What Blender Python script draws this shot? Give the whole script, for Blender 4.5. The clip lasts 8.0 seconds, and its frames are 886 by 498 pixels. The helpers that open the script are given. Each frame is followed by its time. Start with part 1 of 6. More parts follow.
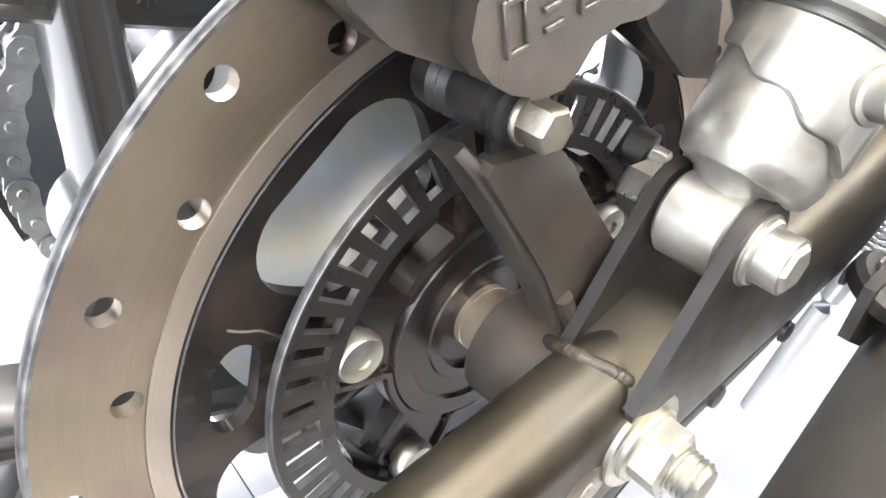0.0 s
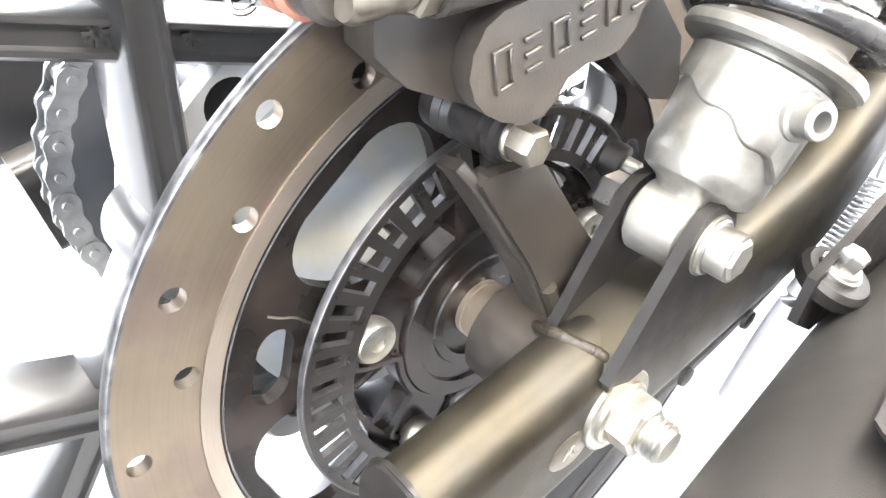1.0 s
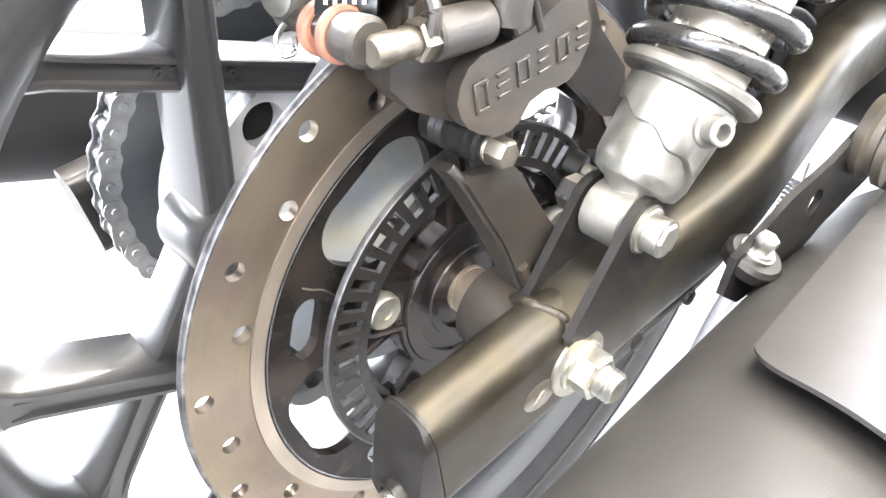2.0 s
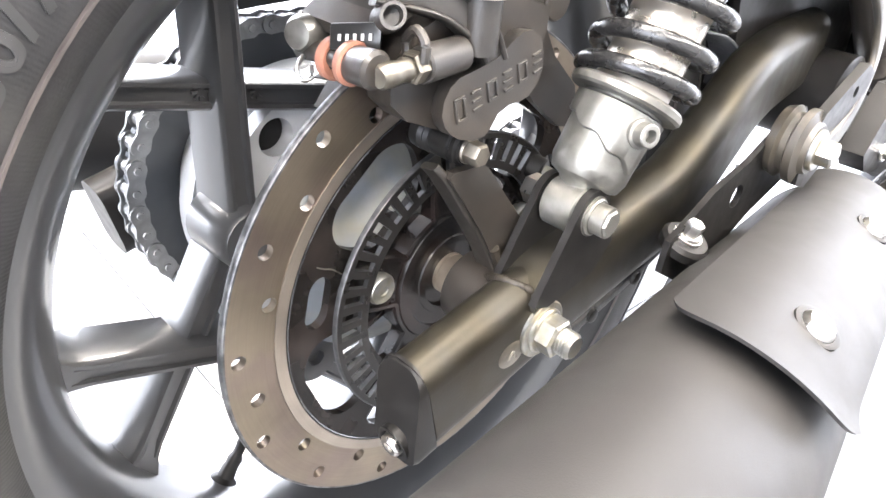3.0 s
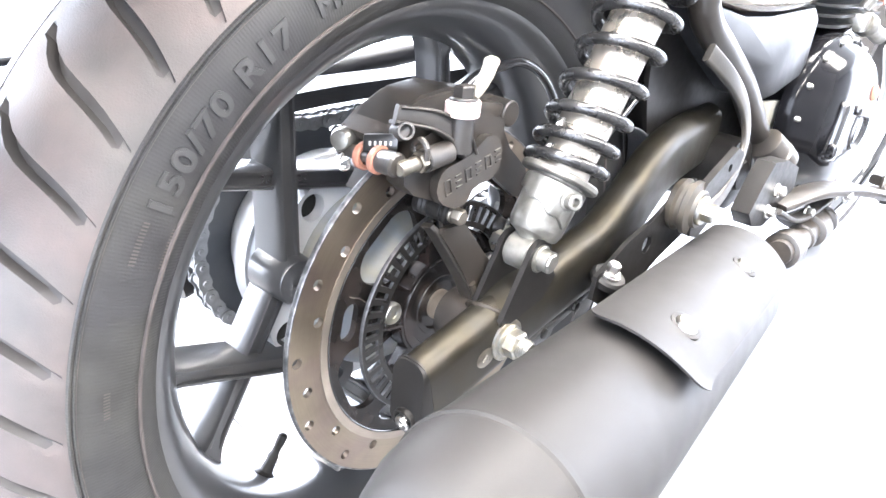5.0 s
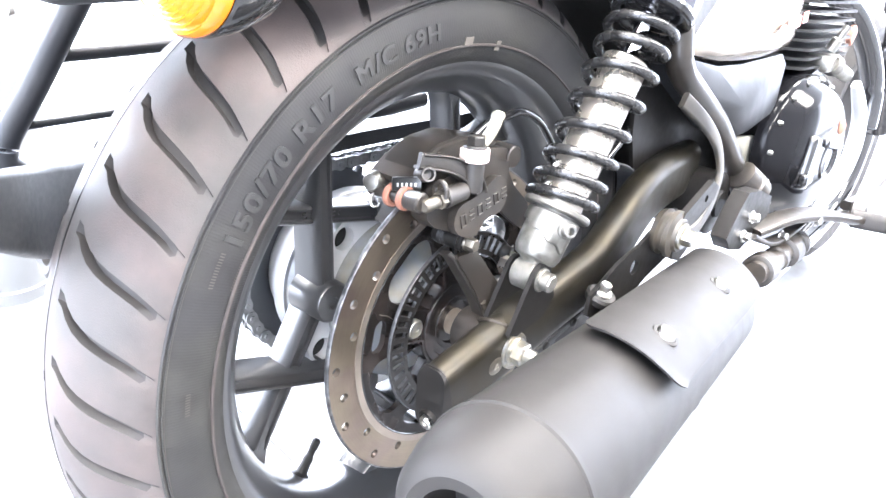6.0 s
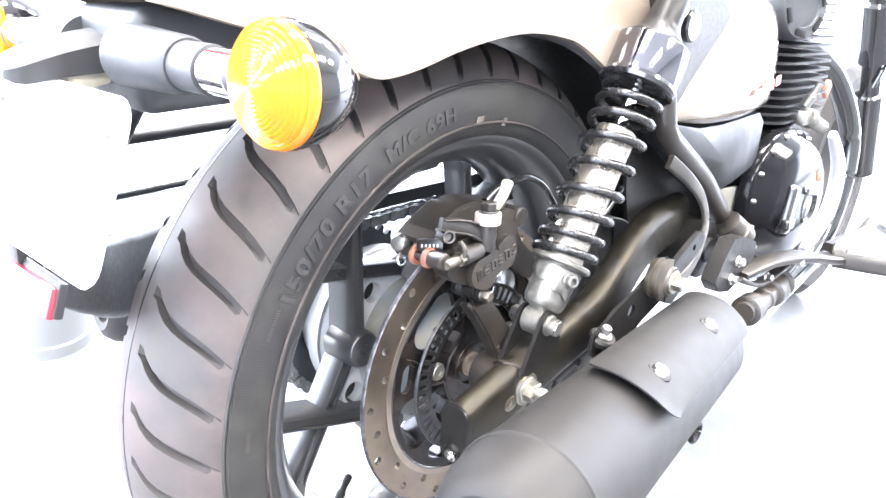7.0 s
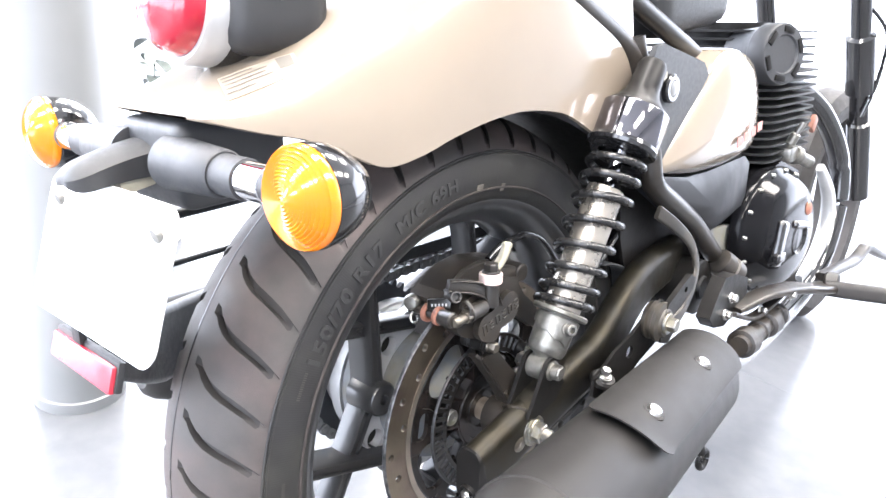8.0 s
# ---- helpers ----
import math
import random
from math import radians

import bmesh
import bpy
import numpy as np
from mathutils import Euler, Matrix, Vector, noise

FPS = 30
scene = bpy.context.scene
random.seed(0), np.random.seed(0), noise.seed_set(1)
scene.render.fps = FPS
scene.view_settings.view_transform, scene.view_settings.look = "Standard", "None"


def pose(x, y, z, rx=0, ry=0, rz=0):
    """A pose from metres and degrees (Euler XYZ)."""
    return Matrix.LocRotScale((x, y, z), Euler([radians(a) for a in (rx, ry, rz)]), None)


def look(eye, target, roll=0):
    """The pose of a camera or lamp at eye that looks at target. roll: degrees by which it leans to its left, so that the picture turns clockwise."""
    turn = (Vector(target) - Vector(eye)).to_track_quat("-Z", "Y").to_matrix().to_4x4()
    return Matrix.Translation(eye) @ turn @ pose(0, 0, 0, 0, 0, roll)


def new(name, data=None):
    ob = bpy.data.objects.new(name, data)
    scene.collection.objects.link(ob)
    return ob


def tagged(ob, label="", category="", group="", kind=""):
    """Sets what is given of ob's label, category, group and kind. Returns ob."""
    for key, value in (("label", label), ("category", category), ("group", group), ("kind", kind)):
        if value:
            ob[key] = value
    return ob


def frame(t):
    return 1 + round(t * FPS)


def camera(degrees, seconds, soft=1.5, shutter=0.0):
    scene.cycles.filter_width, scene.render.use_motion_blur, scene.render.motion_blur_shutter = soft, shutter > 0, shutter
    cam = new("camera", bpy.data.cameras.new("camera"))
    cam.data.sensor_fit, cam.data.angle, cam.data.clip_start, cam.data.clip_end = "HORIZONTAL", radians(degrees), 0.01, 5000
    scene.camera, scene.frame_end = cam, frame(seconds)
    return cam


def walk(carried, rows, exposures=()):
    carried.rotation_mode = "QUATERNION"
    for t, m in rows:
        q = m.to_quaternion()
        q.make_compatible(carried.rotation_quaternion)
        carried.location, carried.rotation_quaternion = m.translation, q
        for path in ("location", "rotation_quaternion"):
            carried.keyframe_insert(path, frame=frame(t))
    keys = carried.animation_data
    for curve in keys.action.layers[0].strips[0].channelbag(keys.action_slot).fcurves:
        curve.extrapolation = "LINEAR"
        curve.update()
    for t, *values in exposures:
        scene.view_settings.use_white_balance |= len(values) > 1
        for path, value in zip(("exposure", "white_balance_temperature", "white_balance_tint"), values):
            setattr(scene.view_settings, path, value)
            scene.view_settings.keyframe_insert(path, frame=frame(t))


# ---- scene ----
from mathutils.bvhtree import BVHTree

cam = camera(62.00, 8.0)
AXLE = 0.33
ROWS = [
    (0.0, -0.1574, -0.2246, 0.4959, -43.84, -33.57, 6.56),
    (0.5, -0.1682, -0.2377, 0.5062, -43.99, -33.48, 6.22),
    (1.0, -0.1826, -0.2479, 0.5142, -44.13, -32.84, 6.03),
    (1.5, -0.2034, -0.2689, 0.5301, -45.11, -31.72, 6.12),
    (1.7, -0.2136, -0.2780, 0.5340, -44.82, -31.45, 5.89),
    (2.8, -0.2679, -0.3267, 0.5543, -47.49, -30.68, 5.81),
    (3.0, -0.2806, -0.3350, 0.5600, -47.57, -29.72, 5.84),
    (3.5, -0.3125, -0.3619, 0.5774, -48.25, -27.79, 5.97),
    (4.0, -0.3450, -0.3882, 0.5963, -48.85, -25.34, 6.36),
    (4.2, -0.3520, -0.3979, 0.6030, -49.37, -25.52, 5.86),
    (5.3, -0.4254, -0.4378, 0.6285, -49.74, -23.37, 5.44),
    (5.5, -0.4395, -0.4456, 0.6384, -49.85, -22.72, 5.29),
    (6.0, -0.4755, -0.4717, 0.6515, -49.46, -22.21, 4.75),
    (6.5, -0.5042, -0.4914, 0.6703, -48.21, -20.68, 3.24),
    (7.0, -0.5432, -0.5090, 0.6905, -49.06, -18.95, 3.23),
    (7.5, -0.5676, -0.5293, 0.7161, -47.36, -18.30, 0.69),
    (8.0, -0.5817, -0.5489, 0.7430, -47.92, -16.95, 0.47),
]

# the motorcycle leans to its left; the rows above are given from the upright machine
TIP = pose(0, 0, 0.3255, -8.0)
walk(cam, [(t, TIP @ pose(x, y, z - AXLE, 90 + pitch, 0, yaw) @ pose(0, 0, 0, 0, 0, roll)) for t, x, y, z, yaw, pitch, roll in ROWS],
     exposures=[(0.0, 2.60, 6100, 12), (0.5, 2.84, 6100, 12), (1.0, 3.04, 6080, 12), (1.7, 2.98, 6080, 12), (3.0, 2.36, 6050, 14), (4.0, 2.58, 5980, 13), (5.5, 2.62, 5720, 14), (6.5, 2.50, 5700, 14), (7.5, 1.94, 5800, 14), (8.0, 1.46, 5830, 14)])

# ---- world and lights ----
world = bpy.data.worlds.new("sky")
scene.world = world
world.use_nodes = True
wn = world.node_tree.nodes
sky = wn.new("ShaderNodeTexSky")
sky.sky_type, sky.sun_disc = "NISHITA", False
sky.sun_elevation, sky.sun_rotation = radians(48), radians(200)
sky.dust_density = 3.0
world.node_tree.links.new(sky.outputs[0], wn["Background"].inputs[0])
wn["Background"].inputs[1].default_value = 0.15
sun = new("sun", bpy.data.lights.new("sun", "SUN"))
sun.data.energy, sun.data.angle, sun.data.color = 2.0, radians(1.0), (1.0, 0.95, 0.88)
sun.matrix_basis = look((0, 0, 20), (3.2, 8.0, 0))


def area_lamp(name, eye, target, sx, sy, watts, colour):
    lamp = new(name, bpy.data.lights.new(name, "AREA"))
    lamp.data.shape, lamp.data.size, lamp.data.size_y = "RECTANGLE", sx, sy
    lamp.data.energy, lamp.data.color = watts, colour
    lamp.matrix_basis = look(eye, target)
    return lamp


# daylight through the showroom's openings; the rear one is unseen and added
area_lamp("window_light_back", (1.0, 4.9, 1.65), (1.0, 0, 1.0), 11.4, 3.1, 430, (0.96, 0.98, 1.0))
area_lamp("window_light_front", (6.9, 0.5, 1.65), (0, 0.5, 1.0), 8.6, 3.1, 90, (0.96, 0.98, 1.0))
# fill from an unseen source behind, added for reflections on the motorcycle
area_lamp("window_light_rear", (-4.9, 0.5, 1.65), (0, 0.5, 1.0), 8.6, 3.1, 120, (0.95, 0.98, 1.0))

# warm light from the ceiling's lamps
LAMPS = [(x, y) for y in (-2.0, 0.2, 2.4) for x in (-2.4, -0.5, 1.4, 3.3)]
for lx, ly in LAMPS:
    area_lamp("ceiling_lamp", (lx, ly, 3.24), (lx, ly, 0), 1.16, 0.56, 22, (1.0, 0.92, 0.79))

# ---- materials ----
def material(name, colour, rough=0.5, metal=0.0, vary=0.12, scale=40.0, grain=0.0, grain_scale=600.0, coat=0.0, rough_vary=0.12, transmission=0.0, sheen=0.0, patch=6.0, stretch=None, spec=0.5, turned=0.0, ribs=0, tint=None, tint_scale=20.0):
    """A surface with stains at one scale, grain at another, and fine relief."""
    m = bpy.data.materials.new(name)
    m.use_nodes = True
    n, l = m.node_tree.nodes, m.node_tree.links
    b = n["Principled BSDF"]
    b.inputs["Metallic"].default_value = metal
    b.inputs["Coat Weight"].default_value = coat
    b.inputs["Coat Roughness"].default_value = 0.06
    b.inputs["Specular IOR Level"].default_value = spec
    if turned:
        tg = n.new("ShaderNodeTangent")
        tg.direction_type, tg.axis = "RADIAL", "Y"
        b.inputs["Anisotropic"].default_value = turned
        l.new(tg.outputs[0], b.inputs["Tangent"])
        rx, rl, ra, rc = n.new("ShaderNodeSeparateXYZ"), n.new("ShaderNodeVectorMath"), n.new("ShaderNodeMath"), n.new("ShaderNodeCombineXYZ")
        flat, score = n.new("ShaderNodeCombineXYZ"), n.new("ShaderNodeTexNoise")
        rl.operation, ra.operation = "LENGTH", "ARCTAN2"
    b.inputs["Transmission Weight"].default_value = transmission
    co = n.new("ShaderNodeTexCoord")
    where = co.outputs["Object"]
    if stretch:
        mp = n.new("ShaderNodeMapping")
        mp.inputs["Scale"].default_value = stretch
        l.new(where, mp.inputs[0])
        where = mp.outputs[0]
    big, fine = n.new("ShaderNodeTexNoise"), n.new("ShaderNodeTexNoise")
    big.inputs["Scale"].default_value, big.inputs["Detail"].default_value = patch, 4
    fine.inputs["Scale"].default_value, fine.inputs["Detail"].default_value = scale, 6
    l.new(where, big.inputs["Vector"]), l.new(where, fine.inputs["Vector"])
    mix = n.new("ShaderNodeMath")
    mix.operation = "ADD"
    l.new(big.outputs[0], mix.inputs[0]), l.new(fine.outputs[0], mix.inputs[1])
    ramp = n.new("ShaderNodeMapRange")
    ramp.inputs["From Min"].default_value, ramp.inputs["From Max"].default_value = 0.7, 1.3
    ramp.inputs["To Min"].default_value, ramp.inputs["To Max"].default_value = 1 - vary, 1 + vary
    l.new(mix.outputs[0], ramp.inputs[0])
    mul = n.new("ShaderNodeVectorMath")
    mul.operation = "SCALE"
    mul.inputs[0].default_value = colour
    l.new(ramp.outputs[0], mul.inputs["Scale"])
    l.new(mul.outputs[0], b.inputs["Base Color"])
    if tint:
        # a second tone in soft patches
        spot, share, two = n.new("ShaderNodeTexNoise"), n.new("ShaderNodeMapRange"), n.new("ShaderNodeMix")
        spot.inputs["Scale"].default_value, spot.inputs["Detail"].default_value = tint_scale, 5
        share.inputs["From Min"].default_value, share.inputs["From Max"].default_value = 0.42, 0.62
        two.data_type = "RGBA"
        two.inputs["A"].default_value, two.inputs["B"].default_value = (*colour, 1), (*tint, 1)
        l.new(where, spot.inputs["Vector"]), l.new(spot.outputs[0], share.inputs[0])
        l.new(share.outputs[0], two.inputs["Factor"]), l.new(two.outputs["Result"], mul.inputs[0])
    if turned:
        # fine scores that run round the axle
        l.new(co.outputs["Object"], rx.inputs[0])
        l.new(rx.outputs["X"], flat.inputs["X"]), l.new(rx.outputs["Z"], flat.inputs["Z"]), l.new(flat.outputs[0], rl.inputs[0])
        l.new(rx.outputs["Z"], ra.inputs[0]), l.new(rx.outputs["X"], ra.inputs[1])
        l.new(rl.outputs["Value"], rc.inputs["X"])
        wide = n.new("ShaderNodeMath")
        wide.operation = "MULTIPLY"
        wide.inputs[1].default_value = 0.004
        l.new(ra.outputs[0], wide.inputs[0]), l.new(wide.outputs[0], rc.inputs["Y"])
        l.new(rc.outputs[0], score.inputs["Vector"])
        score.inputs["Scale"].default_value, score.inputs["Detail"].default_value = 900.0, 4
        tone, mul2 = n.new("ShaderNodeMapRange"), n.new("ShaderNodeVectorMath")
        tone.inputs["From Min"].default_value, tone.inputs["From Max"].default_value = 0.3, 0.7
        tone.inputs["To Min"].default_value, tone.inputs["To Max"].default_value = 0.95, 1.05
        mul2.operation = "SCALE"
        l.new(score.outputs[0], tone.inputs[0]), l.new(tone.outputs[0], mul2.inputs["Scale"])
        l.new(mul.outputs[0], mul2.inputs[0]), l.new(mul2.outputs[0], b.inputs["Base Color"])
    rr = n.new("ShaderNodeMapRange")
    rr.inputs["From Min"].default_value, rr.inputs["From Max"].default_value = 0.35, 0.65
    rr.inputs["To Min"].default_value, rr.inputs["To Max"].default_value = max(0.02, rough * (1 - rough_vary)), min(1, rough * (1 + rough_vary))
    l.new(fine.outputs[0], rr.inputs[0]), l.new(rr.outputs[0], b.inputs["Roughness"])
    if grain:
        g = n.new("ShaderNodeTexNoise")
        g.inputs["Scale"].default_value, g.inputs["Detail"].default_value = grain_scale, 3
        l.new(where, g.inputs["Vector"])
        bp = n.new("ShaderNodeBump")
        bp.inputs["Strength"].default_value, bp.inputs["Distance"].default_value = grain, 0.001
        l.new(g.outputs[0], bp.inputs["Height"]), l.new(bp.outputs[0], b.inputs["Normal"])
    if ribs:
        # fine moulded ribs round the wheel's axle
        xyz, ang, cnt, sn, rib = (n.new("ShaderNodeSeparateXYZ"), n.new("ShaderNodeMath"), n.new("ShaderNodeMath"), n.new("ShaderNodeMath"), n.new("ShaderNodeBump"))
        ang.operation, cnt.operation, sn.operation = "ARCTAN2", "MULTIPLY", "SINE"
        cnt.inputs[1].default_value = ribs
        rib.inputs["Strength"].default_value, rib.inputs["Distance"].default_value = 0.08, 0.0006
        l.new(co.outputs["Object"], xyz.inputs[0])
        l.new(xyz.outputs["Z"], ang.inputs[0]), l.new(xyz.outputs["X"], ang.inputs[1])
        l.new(ang.outputs[0], cnt.inputs[0]), l.new(cnt.outputs[0], sn.inputs[0]), l.new(sn.outputs[0], rib.inputs["Height"])
        l.new(bp.outputs[0], rib.inputs["Normal"]), l.new(rib.outputs[0], b.inputs["Normal"])
    return m


M = {}
M["rubber"] = material("tyre_tread_rubber", (0.046, 0.042, 0.040), 0.66, vary=0.34, scale=45, patch=9.0, grain=0.25, grain_scale=900, tint=(0.058, 0.046, 0.043), tint_scale=11.0)
M["sidewall"] = material("sidewall_rubber", (0.0200, 0.0198, 0.0202), 0.55, vary=0.28, scale=50, grain=0.15, grain_scale=700, ribs=820, spec=0.36, tint=(0.0265, 0.0262, 0.0240), tint_scale=16.0)
M["letter"] = material("moulded_letters", (0.0265, 0.0258, 0.0258), 0.56, vary=0.2, scale=80)
M["rim"] = material("satin_black_alloy", (0.024, 0.0245, 0.026), 0.30, coat=0.4, vary=0.08, scale=30, rough_vary=0.05, spec=0.8)
M["black"] = material("black_painted_steel", (0.0165, 0.0147, 0.0128), 0.36, coat=0.08, vary=0.25, scale=90, grain=0.02, grain_scale=1000, spec=0.40, tint=(0.024, 0.0200, 0.0165), tint_scale=28.0)
M["dull"] = material("dull_black_steel", (0.0085, 0.0080, 0.0076), 0.40, vary=0.3, scale=120, grain=0.04, grain_scale=900, spec=0.22)
M["cast"] = material("black_cast_alloy", (0.0195, 0.0175, 0.0158), 0.44, vary=0.3, scale=150, grain=0.12, grain_scale=1400, tint=(0.028, 0.0230, 0.0180), tint_scale=34.0)
M["gloss"] = material("gloss_black", (0.012, 0.012, 0.013), 0.12, coat=0.6, vary=0.1)
M["panel"] = material("satin_black_panel", (0.020, 0.021, 0.024), 0.42, vary=0.1, spec=0.3)
M["plastic"] = material("black_plastic", (0.026, 0.0265, 0.028), 0.5, vary=0.1, scale=200, grain=0.2, grain_scale=1500, spec=0.35)
M["grey_plastic"] = material("dark_grey_plastic", (0.038, 0.0395, 0.043), 0.5, vary=0.08, scale=200, grain=0.15, grain_scale=1500, spec=0.4)
M["disc"] = material("worn_disc_steel", (0.196, 0.164, 0.124), 0.37, metal=0.92, vary=0.28, scale=18, patch=14.0, grain=0.05, grain_scale=500, turned=0.65, tint=(0.172, 0.138, 0.116), tint_scale=24.0)
M["disc_edge"] = material("disc_inner_band", (0.25, 0.218, 0.185), 0.42, metal=0.85, vary=0.2, scale=40, turned=0.5)
M["disc_rim"] = material("ground_disc_edge", (0.085, 0.087, 0.090), 0.5, metal=0.85, vary=0.6, scale=160, patch=60.0, tint=(0.16, 0.16, 0.162), tint_scale=140.0)
M["silver"] = material("cast_silver", (0.225, 0.220, 0.205), 0.38, metal=0.8, vary=0.40, scale=70, patch=22.0, grain=0.06, grain_scale=900, tint=(0.165, 0.160, 0.142), tint_scale=60.0)
M["paint_silver"] = material("silver_paint", (0.40, 0.405, 0.41), 0.40, metal=0.4, vary=0.08, scale=60)
M["steel"] = material("turned_steel", (0.47, 0.46, 0.44), 0.3, metal=1.0, vary=0.2, scale=90, grain=0.05, grain_scale=800)
M["zinc"] = material("yellow_zinc", (0.255, 0.238, 0.190), 0.40, metal=0.92, vary=0.35, scale=130, patch=40.0, grain=0.12, grain_scale=900, tint=(0.27, 0.27, 0.262), tint_scale=90.0)
M["chrome"] = material("chrome", (0.62, 0.62, 0.64), 0.08, metal=1.0, vary=0.04, scale=40)
M["muffler"] = material("matt_black_exhaust", (0.0205, 0.0196, 0.0190), 0.50, vary=0.08, scale=40, grain=0.10, grain_scale=1600, spec=0.20, rough_vary=0.05)
M["shield"] = material("matt_heat_shield", (0.0220, 0.0211, 0.0205), 0.53, vary=0.07, scale=40, grain=0.10, grain_scale=1600, spec=0.18, rough_vary=0.05)
M["cream"] = material("cream_paint", (0.222, 0.184, 0.142), 0.18, coat=0.8, vary=0.03, scale=12, grain=0.0)
M["orange"] = material("orange_rubber", (0.26, 0.112, 0.072), 0.5, vary=0.2, scale=90)
M["amber"] = material("amber_lens", (0.80, 0.245, 0.002), 0.14, vary=0.05, transmission=0.3, coat=0.4)
M["red"] = material("red_lens", (0.34, 0.005, 0.022), 0.10, vary=0.05, transmission=0.15, coat=0.6)
M["reflector"] = material("red_reflector", (0.38, 0.022, 0.040), 0.2, vary=0.1, scale=300, coat=0.5)
M["white"] = material("white_plate_paint", (0.82, 0.82, 0.81), 0.35, vary=0.02, scale=20)
M["pink"] = material("faded_pink_cap", (0.55, 0.44, 0.41), 0.5, vary=0.06)
M["hose"] = material("cloudy_rubber", (0.37, 0.35, 0.275), 0.45, vary=0.14, scale=90)
M["label"] = material("black_sticker", (0.012, 0.012, 0.012), 0.3, vary=0.05)
M["ink"] = material("pale_print", (0.36, 0.36, 0.36), 0.5, vary=0.05)
M["dark_ink"] = material("dark_print", (0.11, 0.10, 0.085), 0.5, vary=0.1)
M["red_ink"] = material("faded_red_print", (0.36, 0.13, 0.10), 0.4, vary=0.1)
M["floor"] = material("polished_pale_tile", (0.120, 0.124, 0.133), 0.18, vary=0.10, scale=25, patch=2.0)
M["grout"] = material("grout", (0.205, 0.21, 0.225), 0.8, vary=0.1)
M["wall"] = material("white_wall_paint", (0.80, 0.80, 0.79), 0.7, vary=0.03, scale=10, patch=1.0)
M["column"] = material("grey_column_cladding", (0.20, 0.205, 0.21), 0.40, vary=0.06, scale=8, patch=1.5)
M["ground"] = material("pale_concrete", (0.45, 0.45, 0.44), 0.85, vary=0.12, scale=3, patch=0.3)
M["ring"] = material("dark_ring_steel", (0.0095, 0.0090, 0.0088), 0.30, vary=0.25, scale=90, spec=0.22)
M["cover"] = material("black_engine_paint", (0.006, 0.006, 0.007), 0.12, vary=0.1, spec=0.12, grain=0.01, grain_scale=700)
# black hub's blue-grey and yellowish reflections put into the colour; also a grey gusset
M["hub_paint"] = material("blue_grey_tone", (0.180, 0.192, 0.208), 0.48, vary=0.16, scale=70, tint=(0.195, 0.188, 0.158), tint_scale=26.0)
# chrome with the dark surroundings it reflects put into its base colour
M["cap_chrome"] = material("chrome_dark_reflection", (0.17, 0.165, 0.18), 0.08, metal=1.0, vary=0.05, scale=40)
M["swing"] = material("satin_black_swingarm_paint", (0.037, 0.0325, 0.0235), 0.47, metal=0.85, vary=0.25, scale=60, grain=0.06, grain_scale=800, spec=0.4, tint=(0.034, 0.0318, 0.0268), tint_scale=26.0)
M["paper"] = material("pale_paper_label", (0.262, 0.222, 0.176), 0.5, vary=0.04, scale=60)
# darker rubber: shade of the tread grooves, also the footpeg and front wheel
M["groove"] = material("dark_rubber", (0.022, 0.020, 0.019), 0.7, vary=0.2, scale=60)
M["sprocket"] = material("dark_grey_sprocket", (0.070, 0.075, 0.083), 0.45, metal=0.2, vary=0.15, scale=60)
M["spider"] = material("gloss_black_disc_carrier", (0.0068, 0.0062, 0.0059), 0.22, vary=0.3, scale=60, spec=0.15, grain=0.015, grain_scale=900, tint=(0.013, 0.0105, 0.0095), tint_scale=30.0)
# paler copy of the ring's steel that holds its edge glints
M["ring_glint"] = material("pale_glint_edge", (0.075, 0.075, 0.077), 0.40, metal=0.8, vary=0.5, scale=200)
M["strap"] = material("tan_dusted_black_steel", (0.040, 0.034, 0.0255), 0.42, vary=0.35, scale=70, patch=24.0, grain=0.08, grain_scale=900, tint=(0.022, 0.020, 0.017), tint_scale=30.0)
M["spring"] = material("speckled_black_spring_paint", (0.012, 0.0118, 0.012), 0.26, coat=0.12, vary=0.25, scale=90, rough_vary=0.4, grain=0.25, grain_scale=420, spec=0.5)
M["spacer"] = material("tan_plated_spacer", (0.32, 0.270, 0.212), 0.36, metal=0.8, vary=0.25, scale=90, grain=0.05, grain_scale=800)
M["weld"] = material("painted_weld", (0.0150, 0.0120, 0.0085), 0.55, vary=0.3, scale=200, grain=0.2, grain_scale=1200, spec=0.3)
M["tube_silver"] = material("brushed_damper_tube", (0.42, 0.385, 0.335), 0.28, metal=0.85, vary=0.14, scale=50, grain=0.03, grain_scale=700)
M["hub_seal"] = material("dark_hub_casting", (0.0062, 0.0058, 0.0058), 0.24, vary=0.25, scale=80, spec=0.20, grain=0.02, grain_scale=900, tint=(0.0115, 0.0085, 0.0078), tint_scale=60.0)
M["chain"] = material("oiled_chain_steel", (0.27, 0.272, 0.275), 0.38, metal=0.8, vary=0.3, scale=120, grain=0.08, grain_scale=800)
M["hub_white"] = material("pale_hub_paint", (0.42, 0.43, 0.445), 0.40, metal=0.2, vary=0.10, scale=60)
M["pin_steel"] = material("dull_pin_steel", (0.17, 0.155, 0.130), 0.40, metal=0.9, vary=0.35, scale=150, grain=0.1, grain_scale=900)
M["bead"] = material("worn_bead_line", (0.046, 0.038, 0.035), 0.6, vary=0.4, scale=60)
M["fin"] = material("matt_black_fins", (0.016, 0.016, 0.0165), 0.62, vary=0.2, scale=80, spec=0.25)
M["glow"] = bpy.data.materials.new("lamp_diffuser")
M["glow"].use_nodes = True
M["glow"].node_tree.nodes["Principled BSDF"].inputs["Emission Color"].default_value = (1.0, 0.88, 0.70, 1)
M["glow"].node_tree.nodes["Principled BSDF"].inputs["Emission Strength"].default_value = 14.0
